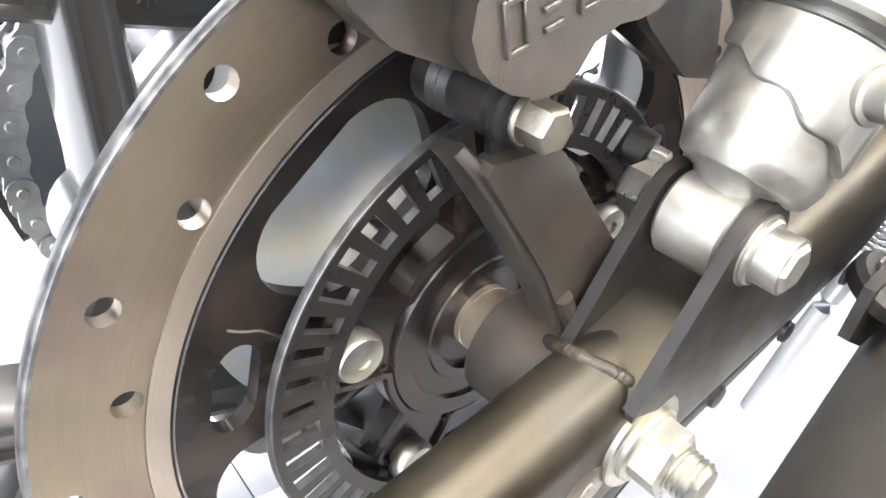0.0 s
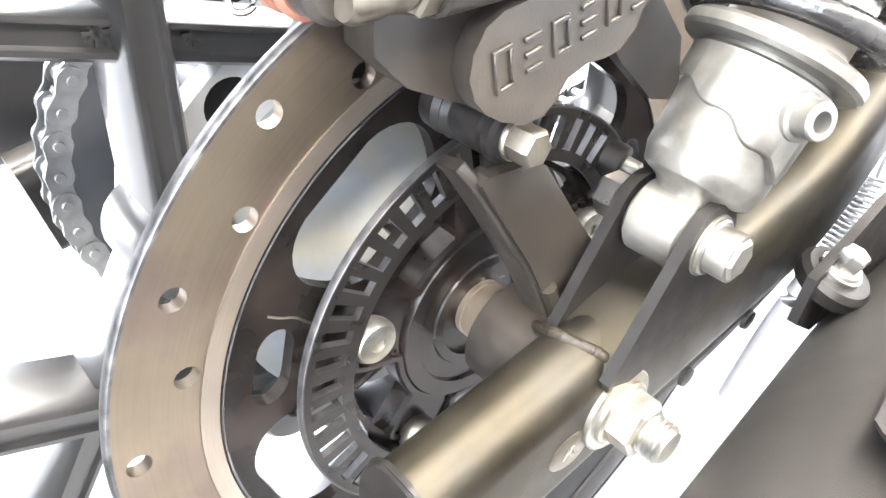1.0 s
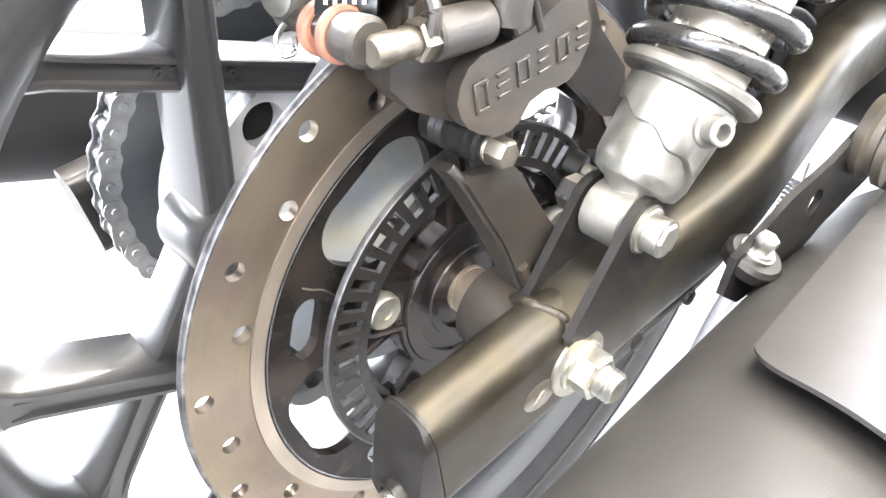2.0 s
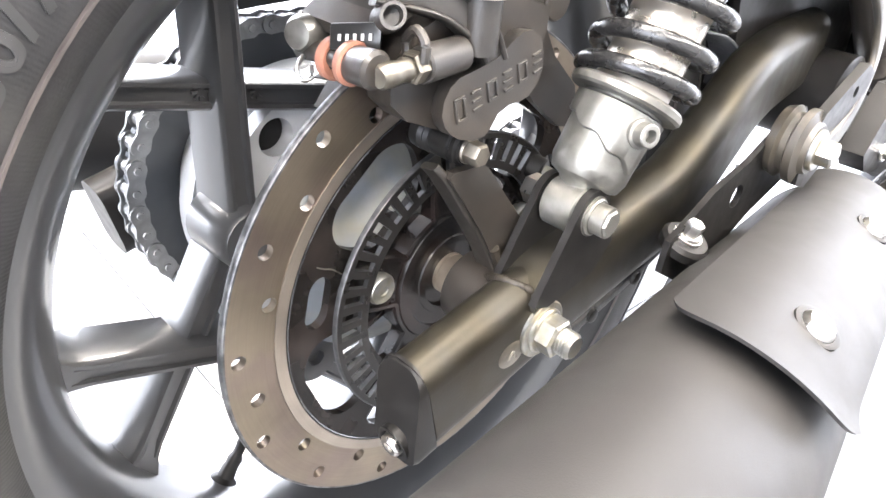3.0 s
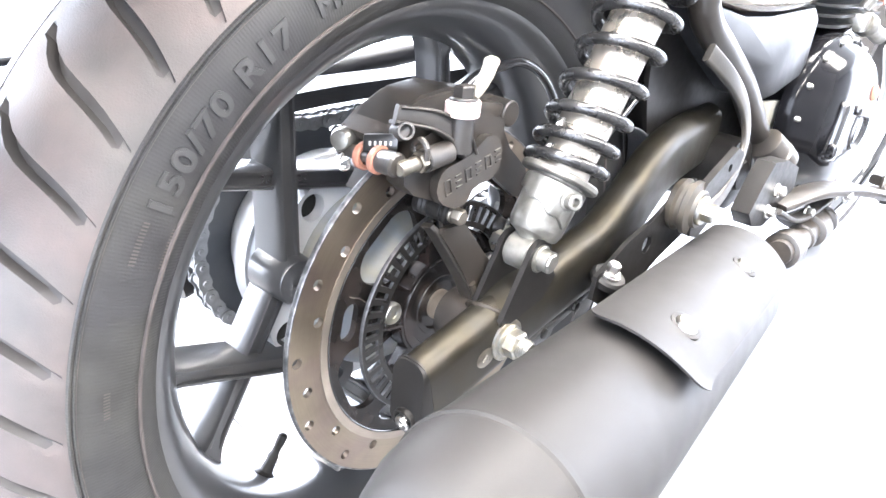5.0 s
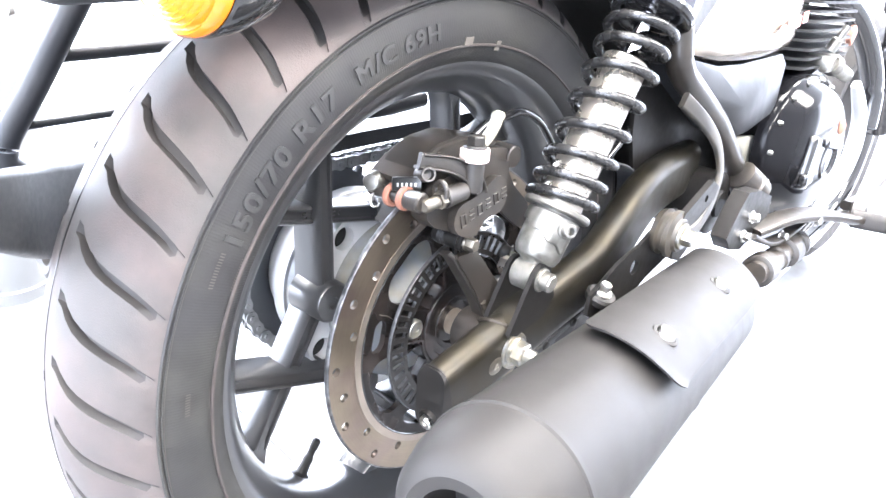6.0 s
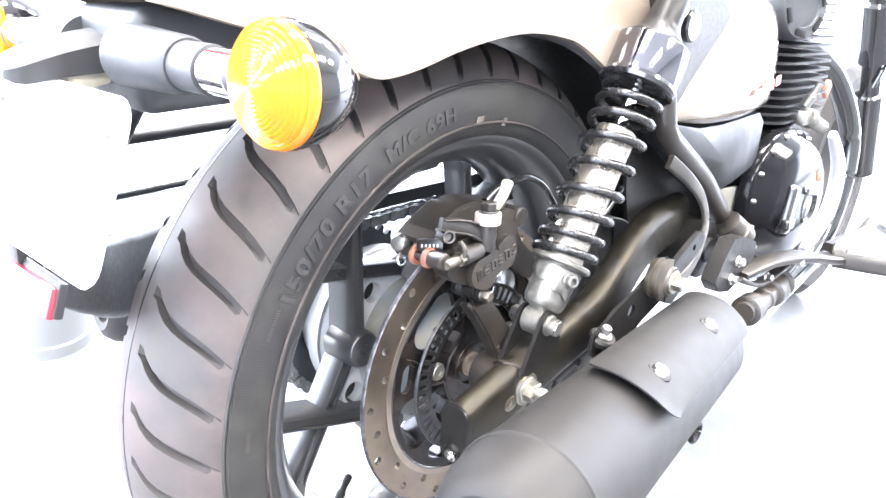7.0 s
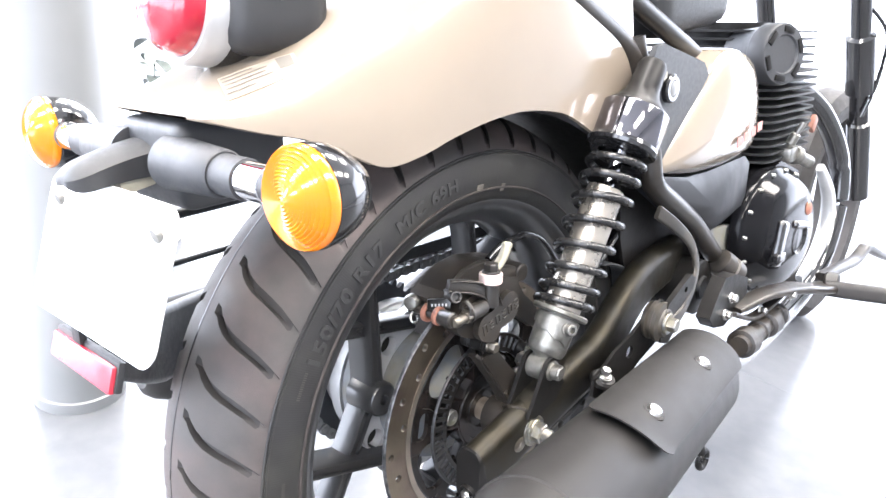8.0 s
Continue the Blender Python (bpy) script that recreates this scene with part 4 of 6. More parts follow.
# pad pin with hexagon and clip
d0 = Vector((-1, -0.10, -0.05)).normalized()
o0 = Vector((-0.0560, -0.1085, 0.1375))
b = B()
lathe(b, o0, d0, [(-0.020, 0.0078), (0.004, 0.0078), (0.005, 0.0070)], 24)
part("pin_boss", b, "cast", cal)
b = B()
hexagon(b, o0 + d0 * 0.0045, d0, 0.0118, 0.0065)
lathe(b, o0 + d0 * 0.011, d0, [(0, 0.0045), (0.003, 0.0052), (0.005, 0.0044), (0.010, 0.0052), (0.0155, 0.0050), (0.017, 0.0038), (0.017, 0)], 20)
part("pad_pin", b, "pin_steel", cal, "dull brass-toned pad pin")
b = B()
c0 = o0 + d0 * 0.008
tube(b, [c0 + Vector((0, -0.0055, 0.003)), c0 + Vector((0, -0.0055, 0.010)), c0 + Vector((0, 0, 0.0145)), c0 + Vector((0, 0.0055, 0.010)), c0 + Vector((0, 0.0055, 0.003))], 0.0021, 8, 6)
part("pin_clip", b, "cast", cal)
# lugs and ribs
b = B()
lathe(b, (0.029, -0.1125, 0.160), (0, 1, 0), [(0, 0.0050), (0, 0.0088), (0.001, 0.0098), (0.028, 0.0098), (0.028, 0.0)], 28)
lathe(b, (0.029, -0.112, 0.160), (0, 1, 0), [(0, 0.0050), (0.004, 0.0050), (0.004, 0.0)], 20)
part("caliper_lug", b, "cast", cal)
b = B()
block(b, (0.006, -0.104, 0.163), (0.030, 0.014, 0.016), 0.003, Euler((0, radians(10), 0)).to_matrix())
part("caliper_shoulder", b, "cast", cal)
for off, wd, th in ((0.0, 0.013, 0.005), (0.0062, 0.0026, 0.009), (-0.0062, 0.0026, 0.009)):
    b = B()
    line = spline([(-0.072 + off * 0.4, -0.094, 0.1665 + off * 0.7), (-0.046 + off * 0.5, -0.1025, 0.1600 + off * 0.8), (-0.026 + off * 0.8, -0.1070, 0.1470 + off * 0.5), (-0.0165 + off, -0.1075, 0.1340)], 8)
    sweep(b, line, round_rect(wd, th, 0.0013, 3), hint=(0, -1, 0))
    part("caliper_rib", b, "cast", cal)
b = B()
lathe(b, (-0.0690, -0.0990, 0.1560), (-0.4, -1, 0.25), [(-0.008, 0.0066), (0.003, 0.0062), (0.004, 0.0056), (0.004, 0.0042), (0.000, 0.0040), (0.000, 0)], 24)
part("caliper_socket", b, "cast", cal)
b = B()
tilt = Euler((0, radians(8), radians(48))).to_matrix()
block(b, (-0.0790, -0.0890, 0.1485), (0.0050, 0.022, 0.011), 0.0012, tilt)
part("date_sticker", b, "label", cal, "black sticker with white code")
b = B()
for k in range(5):
    block(b, Vector((-0.0790, -0.0890, 0.1485)) + tilt @ Vector((-0.0027, -0.0066 + 0.0033 * k, -0.0005)), (0.0006, 0.0014, 0.0028), 0, tilt)
part("sticker_print", b, "ink", cal)["kind"] = "stuff"
# fluid union: pink spacer, banjo bolt, rubber cap
b = B()
lathe(b, (-0.0265, -0.1085, 0.138), (0, 0, 1), [(0, 0.0082), (0.023, 0.0082), (0.0235, 0.0)], 24)
part("union_post", b, "cast", cal)
b = B()
lathe(b, (-0.0265, -0.1085, 0.1615), (0, 0, 1), [(0, 0.0104), (0.001, 0.0112), (0.0095, 0.0112), (0.0105, 0.0104)], 32)
part("union_spacer", b, "pink", cal, "faded pink spacer ring")
b = B()
hexagon(b, (-0.0265, -0.1085, 0.1720), (0, 0, 1), 0.0125, 0.0075, 0.0088, 0.002)
part("union_bolt", b, "cast", cal)
b = B()
tube(b, [(-0.016, -0.103, 0.170), (-0.008, -0.104, 0.176), (-0.003, -0.106, 0.185), (0.001, -0.107, 0.197)], 0.0046, 14, 8, sizes=[1.0] * 21 + [1.12, 1.12, 0.95, 0.6])
part("bleed_cap", b, "hose", cal, "cloudy white rubber bleed cap")
b = B()
tube(b, [(0.000, -0.088, 0.176), (0.020, -0.087, 0.185), (0.042, -0.087, 0.1885), (0.068, -0.087, 0.190), (0.096, -0.088, 0.178), (0.121, -0.088, 0.154), (0.145, -0.090, 0.122), (0.18, -0.10, 0.11), (0.26, -0.10, 0.16)], 0.0040, 12, 10)
part("brake_hose", b, "gloss", cal, "black brake hose")
# lower slide pin with boot and hexagon bolt
b = B()
lathe(b, (-0.0375, -0.090, 0.1000), (0, -1, 0), [(0, 0.0085), (0.006, 0.0090), (0.008, 0.0074), (0.010, 0.0090), (0.012, 0.0074), (0.014, 0.0086), (0.025, 0.0084), (0.026, 0.0072), (0.0275, 0.0088), (0.030, 0.0088), (0.031, 0.0072), (0.0325, 0.0072)], 28)
part("slide_boot", b, "dull", cal)
b = B()
hexagon(b, (-0.0375, -0.1225, 0.1000), (0, -1, 0), 0.0102, 0.0078, 0.0066, 0.0016)
part("slide_bolt", b, "pin_steel", cal, "gold-toned hexagon bolt")

# the outer half of the caliper stands well out from the disc, leaning back
for ob in cal.children:
    if ob.name.split(".")[0] in ("caliper_lug", "caliper_shoulder", "brake_hose", "caliper_inner_half", "pin_end", "retaining_clip", "slide_boot", "slide_bolt", "caliper_bridge"):
        continue
    for v in ob.data.vertices:
        g = min(1.0, max(0.0, (-0.080 - v.co.y) / 0.028))
        v.co += Vector((-0.019, -0.020, 0.0105)) * g

# -- wheel speed sensor behind the shock --
b = B()
lathe(b, (0.0600, -0.0985, 0.0560), (-0.25, 0.9, 0.2), [(0.0, 0.0), (0.0, 0.0066), (0.0008, 0.0076), (0.0090, 0.0078), (0.0093, 0.0082), (0.0102, 0.0082), (0.0105, 0.0084), (0.028, 0.0086), (0.030, 0.006)], 24)
part("speed_sensor", b, "dull", bike, "black wheel speed sensor")

b = B()
lathe(b, (0.0600, -0.0985, 0.0560), (0.25, -0.9, -0.2), [(-0.001, 0.0042), (0.006, 0.0042), (0.0068, 0.0034), (0.0068, 0.0018), (0.005, 0.0018), (0.005, 0)], 20)
part("sensor_screw", b, "silver", bike, "bright socket screw")

# -- shock absorber --
TOP = Vector((0.1875, -0.1553, 0.3520))
AX_ = (TOP - EYE).normalized()
SL = (TOP - EYE).length
b = B()
lathe(b, EYE + Vector((0, 0.0108, 0)), (0, -1, 0), [(0, 0.0122), (0.0015, 0.0138), (0.0201, 0.0138), (0.0216, 0.0122), (0.0216, 0.009)], 40)
shock = part("shock_absorber", b, "silver", bike, "twin-shock rear damper with black coil spring")
b = B()
lathe(b, EYE + Vector((0, -0.0152, 0)), (0, -1, 0), [(0, 0.0112), (0.0012, 0.0112)], 32)
lathe(b, EYE + Vector((0, 0.0, 0)), (0, -1, 0), [(0.0, 0.0085), (0.026, 0.0085)], 20)
hexagon(b, EYE + Vector((0, -0.0164, 0)), (0, -1, 0), 0.0130, 0.0092, 0.0102, 0.0018)
part("lower_bolt", b, "silver", shock, "bright flanged hexagon bolt")
b = B()
hexagon(b, EYE + Vector((0, 0.0160, 0)), (0, 1, 0), 0.0150, 0.010, 0.0115, 0.0025)
part("lower_nut", b, "steel", shock)
b = B()
lathe(b, EYE, AX_, [(0.008, 0.0100), (0.0125, 0.0128), (0.0150, 0.0186), (0.0158, 0.0192), (0.0205, 0.0209), (0.0215, 0.0212), (0.058, 0.0222), (0.0595, 0.0220)], 48)
part("damper_body", b, "silver", shock, "bright cast aluminium damper body")
b = B()
_, u1, v1 = basis(AX_)
kd = Vector((-0.36, -0.91, 0.19)).normalized()
e0_ = (kd - AX_ * kd.dot(AX_)).normalized()
e1_ = AX_.cross(e0_)
rows = []
for i in range(121):
    turn_ = 3.0 * i
    w = e0_ * math.cos(radians(turn_)) + e1_ * math.sin(radians(turn_))
    step = ((turn_ + 152) % 180) / 180
    notch = 0.0012 * math.sin(2 * math.pi * 4 * step)
    s0 = 0.0500 - 0.0230 * min(1.0, step * 1.06) + notch if step < 0.955 else 0.0500 - 0.0230 * (1 - step) / 0.045
    rows.append([b.verts.new(EYE + AX_ * s0 + w * 0.0210), b.verts.new(EYE + AX_ * (s0 + 0.0004) + w * 0.0236), b.verts.new(EYE + AX_ * (s0 + 0.0012) + w * 0.0242), b.verts.new(EYE + AX_ * 0.056 + w * 0.0244), b.verts.new(EYE + AX_ * 0.0575 + w * 0.0218)])
for p, q in zip(rows, rows[1:]):
    for j in range(4):
        b.faces.new((p[j], p[j + 1], q[j + 1], q[j]))
bmesh.ops.remove_doubles(b, verts=b.verts, dist=1e-6)
part("preload_cam", b, "silver", shock, "stepped preload collar")
b = B()
ko = EYE + AX_ * 0.0465 + kd * 0.0190
lathe(b, ko, kd, [(0, 0.0085), (0.006, 0.0078), (0.0065, 0.0062), (0.0125, 0.0060), (0.013, 0.0054), (0.013, 0.0034), (0.007, 0.0034), (0.007, 0)], 24)
part("collar_peg", b, "silver", shock, "hollow collar peg")
b = B()
lathe(b, EYE, AX_, [(0.0585, 0.0225), (0.0590, 0.0295), (0.0605, 0.0308), (0.0635, 0.0308), (0.0650, 0.0295), (0.0650, 0.022)], 56)
part("spring_seat", b, "silver", shock, "bright lower spring seat")
b = B()
lathe(b, EYE, AX_, [(0.066, 0.0205), (0.205, 0.0205), (0.2065, 0.019), (0.2065, 0.0)], 40)
part("damper_tube", b, "tube_silver", shock, "silver damper tube")
b = B()
lathe(b, EYE, AX_, [(0.20, 0.0062), (0.275, 0.0062)], 20)
part("damper_rod", b, "chrome", shock, "chrome damper rod")
b = B()
turns, s0, s1 = 8.15, 0.0690, 0.251
line = []
N = 300
for k in range(N + 1):
    t = k / N
    a = 2 * math.pi * turns * t + 0.6
    e = 0.5 - 0.5 * math.cos(math.pi * min(1, t * 9)) if t < 0.111 else (0.5 - 0.5 * math.cos(math.pi * min(1, (1 - t) * 9)) if t > 0.889 else 1)
    s = s0 + (s1 - s0) * (t - 0.045 * math.sin(2 * math.pi * t))
    line.append(EYE + AX_ * s + (u1 * math.cos(a) + v1 * math.sin(a)) * 0.0292)
sweep(b, line, ring_section(0.0046, 12), hint=AX_)
part("coil_spring", b, "spring", shock, "gloss black coil spring")
b = B()
lathe(b, EYE, AX_, [(SL - 0.082, 0.034), (SL - 0.080, 0.0385), (SL - 0.076, 0.0400), (SL - 0.072, 0.0385)], 48)
part("upper_seat", b, "gloss", shock)
b = B()
lathe(b, EYE, AX_, [(SL - 0.073, 0.0370), (SL - 0.0725, 0.0382), (SL - 0.034, 0.0382), (SL - 0.0325, 0.0372), (SL - 0.032, 0.030)], 64)
part("chrome_cap", b, "cap_chrome", shock, "chrome upper spring cover with dark reflections in its colour")
b = B()
lathe(b, EYE, AX_, [(SL - 0.0335, 0.036), (SL - 0.030, 0.0345), (SL - 0.024, 0.027), (SL - 0.014, 0.0200), (SL - 0.006, 0.0175), (SL + 0.020, 0.0165), (SL + 0.026, 0.0135), (SL + 0.028, 0.0)], 44)
part("upper_mount", b, "dull", shock, "black shock head")
b = B()
lathe(b, (0.2250, -0.1520, 0.3600), (0, -1, 0), [(0, 0.0085), (0.005, 0.0080), (0.007, 0.0055), (0.007, 0.0)], 24)
part("upper_bolt", b, "hose", shock, "pale round plug")

# -- exhaust --
def ex(x):
    """The silencer's middle line."""
    return Vector((x, -0.2520 + 0.150 * (x + 0.015), 0.0010 - 0.110 * (x + 0.015)))


EXD = (ex(-1) - ex(0)).normalized()     # towards the rear
o = ex(0.26)
b = B()
lathe(b, o, EXD, [(-0.16, 0.020), (-0.115, 0.022), (-0.095, 0.034), (-0.065, 0.050), (-0.035, 0.0565), (0.434, 0.0585), (0.4345, 0.0598), (0.4395, 0.0600), (0.441, 0.0585), (0.462, 0.0560), (0.480, 0.0505), (0.490, 0.044), (0.494, 0.036), (0.492, 0.028), (0.45, 0.027), (0.45, 0.0)], 96)
pipe = part("exhaust_silencer", b, "muffler", bike, "matt black exhaust silencer with domed end")


def shield():
    """A curved cover over the outer upper side of the silencer, cut at an angle behind."""
    bm = B()
    d, u, v = basis(EXD, (0, 0, 1))
    na, ns = 36, 26
    def at(i, j, r):
        a = radians(-21 + 79 * i / na)
        w = i / na
        back = 0.291 - 0.016 * w + 0.010 * math.sin(math.pi * w) - 0.012 * abs(2 * w - 1) ** 8
        start = -0.074 + 0.035 * abs(2 * w - 1) ** 3
        s = start + (back - start) * j / ns
        tuck = 1 - 0.24 * max(0, (-0.040 - s) / 0.048) ** 2
        flare = 0.004 * max(0.0, (s - back + 0.03) / 0.03) ** 2 * w
        return o + d * s + (Vector((0, 0, 1)) * math.cos(a) + Vector((0, -1, 0)) * math.sin(a)) * (r * tuck + flare)
    grid = [[[bm.verts.new(at(i, j, r)) for j in range(ns + 1)] for i in range(na + 1)] for r in (0.0675, 0.0657)]
    for g, flip in ((grid[0], False), (grid[1], True)):
        for i in range(na):
            for j in range(ns):
                q = (g[i][j], g[i + 1][j], g[i + 1][j + 1], g[i][j + 1])
                bm.faces.new(q[::-1] if flip else q)
    edge = [(i, 0) for i in range(na)] + [(na, j) for j in range(ns)] + [(i, ns) for i in range(na, 0, -1)] + [(0, j) for j in range(ns, 0, -1)]
    for (i, j), (k, m) in zip(edge, edge[1:] + edge[:1]):
        bm.faces.new((grid[0][i][j], grid[0][k][m], grid[1][k][m], grid[1][i][j]))
    return bm


part("heat_shield", shield(), "shield", pipe, "matt grey-black curved heat shield")
for x in (0.0275, 0.2050):
    rad_ = Vector((0, -0.44, 0.898)).normalized()
    c = ex(x) + rad_ * 0.0678
    b = B()
    lathe(b, c, rad_, [(-0.001, 0.0115), (0.0008, 0.0115), (0.0012, 0.0105), (0.0012, 0.0085), (-0.001, 0.0085)], 28)
    part("bolt_recess", b, "muffler", pipe)
    b = B()
    lathe(b, c, rad_, [(-0.001, 0.0085), (0.0015, 0.0082), (0.0040, 0.0062), (0.0046, 0.003), (0.0034, 0.0026), (0.0034, 0)], 28)
    part("shield_bolt", b, "steel", pipe, "bright button-head bolt")
b = B()
strap = [(0.082, 0.036), (0.105, 0.046), (0.125, 0.056), (0.165, 0.066), (0.20, 0.082), (0.235, 0.090), (0.258, 0.070), (0.245, 0.040), (0.19, 0.024), (0.15, 0.006), (0.10, 0.004), (0.080, 0.016)]
plate(b, [strap, circle(0.16, 0.044, 0.008, 16)], -0.178, -0.174, side)
soften(b, 0.0012, 2)
part("silencer_hanger", b, "dull", pipe)
b = B()
lathe(b, (0.1000, -0.1790, 0.0345), (0, -0.35, 0.94), [(0, 0.0088), (0.0018, 0.0088)], 28)
hexagon(b, (0.1000, -0.1796, 0.0362), (0, -0.35, 0.94), 0.0100, 0.0075, 0.0078, 0.0018)
part("hanger_bolt", b, "steel", pipe, "bright hexagon bolt")
b = B()
lathe(b, (0.1000, -0.1775, 0.0285), (0, -0.35, 0.94), [(-0.004, 0.010), (-0.002, 0.0145), (0.0035, 0.0150), (0.0060, 0.0130), (0.0065, 0.0)], 36)
part("hanger_lug", b, "dull", pipe)

# -- footrest hanger, pedal and pegs --
b = B()
line = spline([(x - 0.020, y - 0.010, z + 0.003) for x, y, z in ((0.236, -0.160, 0.200), (0.266, -0.172, 0.178), (0.297, -0.178, 0.152), (0.312, -0.182, 0.120), (0.296, -0.186, 0.094), (0.268, -0.188, 0.074), (0.240, -0.188, 0.066))], 10)
sweep(b, line, round_rect(0.017, 0.007, 0.0028), hint=(0, -1, 0), sizes=[1.0 - 0.3 * math.sin(math.pi * k / (len(line) - 1)) ** 2 for k in range(len(line))])
hang = part("footrest_hanger", b, "strap", bike, "dark curved footrest hanger strap")
b = B()
lathe(b, (0.2040, -0.1770, 0.0735), (0, -1, 0), [(0, 0.022), (0.006, 0.024), (0.008, 0.0205), (0.012, 0.0205), (0.014, 0.0245), (0.019, 0.0245), (0.021, 0.018), (0.024, 0.016)], 40)
part("rubber_bush", b, "strap", hang)
b = B()
plate(b, [[(x - 0.026, z + 0.008) for x, z in loop] for loop in ([(0.235, 0.088), (0.262, 0.100), (0.290, 0.112), (0.306, 0.104), (0.296, 0.082), (0.268, 0.052), (0.240, 0.036), (0.222, 0.042), (0.218, 0.066)], circle(0.279, 0.095, 0.004, 12))], -0.199, -0.1925, side)
soften(b, 0.0015, 2)
part("hanger_plate", b, "dull", hang)
b = B()
hexagon(b, (0.2040, -0.2010, 0.0735), (0, -1, 0), 0.015, 0.010, 0.0135, 0.003)
part("bush_bolt", b, "zinc", hang, "gold-toned hexagon bolt")
b = B()
plate(b, [[(0.343, 0.036), (0.366, 0.066), (0.385, 0.084), (0.425, 0.080), (0.470, 0.064), (0.474, 0.040), (0.440, 0.020), (0.397, 0.010), (0.362, 0.018)]], -0.198, -0.178, side)
soften(b, 0.004, 2)
part("footrest_bracket", b, "dull", hang)
b = B()
lathe(b, (0.447, -0.160, 0.088), (0.66, -0.36, -0.66), [(0, 0.015), (0.002, 0.0195), (0.018, 0.0215), (0.020, 0.0195), (0.023, 0.0195), (0.025, 0.0225), (0.040, 0.0225), (0.043, 0.018), (0.043, 0.0)], 32)
part("pivot_cover", b, "cast", hang, "rounded black rubber cover")
b = B()
tube(b, [(0.398, -0.222, -0.014), (0.44, -0.222, -0.016), (0.50, -0.220, -0.016), (0.575, -0.216, -0.014)], 0.0135, 18, 6)
part("master_cylinder", b, "cast", hang, "dark brake master cylinder")
for x, r, w in ((0.425, 0.0205, 0.030), (0.478, 0.0165, 0.012), (0.520, 0.0195, 0.030), (0.562, 0.0165, 0.012)):
    b = B()
    lathe(b, (x - w / 2, -0.220, -0.016), (1, 0, -0.02), [(0, r * 0.8), (0.002, r), (w - 0.002, r), (w, r * 0.8)], 24)
    part("cylinder_collar", b, "cast", hang)
for x, y, z in ((0.410, -0.199, 0.049), (0.5546, -0.235, 0.024), (0.500, -0.212, 0.008), (0.395, -0.199, 0.028)):
    b = B()
    hexagon(b, (x, y, z), (-0.1, -1, 0.15), 0.010, 0.007, 0.0078, 0.002)
    part("linkage_bolt", b, "steel", hang, "small bright bolt")
b = B()
sweep(b, spline([(0.40, -0.205, 0.030), (0.45, -0.21, 0.010), (0.50, -0.212, 0.004), (0.57, -0.214, 0.012)], 6), round_rect(0.006, 0.016, 0.002), hint=(0, -1, 0))
part("linkage", b, "cast", hang)
b = B()
line = spline([(0.43, -0.198, 0.026), (0.50, -0.214, 0.034), (0.59, -0.230, 0.024), (0.66, -0.242, 0.008), (0.715, -0.250, -0.002)], 8)
sweep(b, line, round_rect(0.012, 0.040, 0.005), hint=(0, -1, 0), sizes=[0.62 + 0.42 * min(1.0, k / 18) for k in range(len(line))])
part("pedal_bracket", b, "black", bike, "black footrest bracket")
b = B()
lathe(b, (0.715, -0.240, 0.004), (0.15, -1, 0), [(0, 0.016), (0.003, 0.019), (0.020, 0.019), (0.023, 0.015), (0.023, 0.008), (0.019, 0.008), (0.019, 0.0)], 28)
part("footpeg_knuckle", b, "cast", bike)
b = B()
line = spline([(0.70, -0.248, 0.0), (0.71, -0.285, 0.0), (0.725, -0.33, 0.0), (0.74, -0.375, 0.0)], 8)
sweep(b, line, round_rect(0.022, 0.026, 0.008))
part("footpeg", b, "groove", bike, "black rubber footpeg")
b = B()
line = spline([(0.715, -0.236, 0.012), (0.79, -0.240, 0.010), (0.88, -0.244, 0.004), (0.925, -0.245, 0.012), (0.955, -0.246, 0.014), (1.04, -0.25, -0.016), (1.20, -0.25, -0.066)], 6)
sweep(b, line, round_rect(0.014, 0.022, 0.005), hint=(0, -1, 0))
part("brake_pedal", b, "black", bike, "black cranked brake pedal")
b = B()
tube(b, [(0.42, -0.12, -0.12), (0.47, -0.14, -0.20), (0.505, -0.148, -0.262)], 0.0095, 14, 6)
tube(b, [(0.512 + 0.015 * math.cos(t), -0.150, -0.279 + 0.015 * math.sin(t)) for t in [2 * math.pi * k / 12 for k in range(13)]], 0.006, 10, 3)
part("centre_stand", b, "dull", bike, "folded black steel stand foot")

# return spring of the stand, with its hooked ends
SA, SB = Vector((0.2250, -0.140, -0.0240)), Vector((0.2440, -0.140, 0.0190))
sd, su, sv = basis(SB - SA, (0, 1, 0))
b = B()
line = [SA - sd * 0.012 + su * 0.004, SA - sd * 0.008 - su * 0.003, SA - sd * 0.003 - su * 0.0055]
for k in range(15 * 14 + 1):
    a = 2 * math.pi * k / 14
    line.append(SA + (SB - SA) * (k / (15 * 14)) + (su * math.cos(a) + sv * math.sin(a)) * 0.0056)
line += [SB + sd * 0.004 + su * 0.003, SB + sd * 0.012]
sweep(b, line, ring_section(0.0011, 7), hint=(0, 1, 0))
part("stand_spring", b, "hub_white", bike, "bright coiled stand return spring", smooth=60)
# black rod made pale: the veiling haze over it is put into the colour
b = B()
tube(b, [(0.232, -0.137, -0.036), (0.222, -0.135, -0.044), (0.216, -0.128, -0.085), (0.222, -0.118, -0.150)], 0.0055, 14, 6)
part("stand_leg", b, "paint_silver", bike, "steel stand rod with veiling haze put into a pale colour")

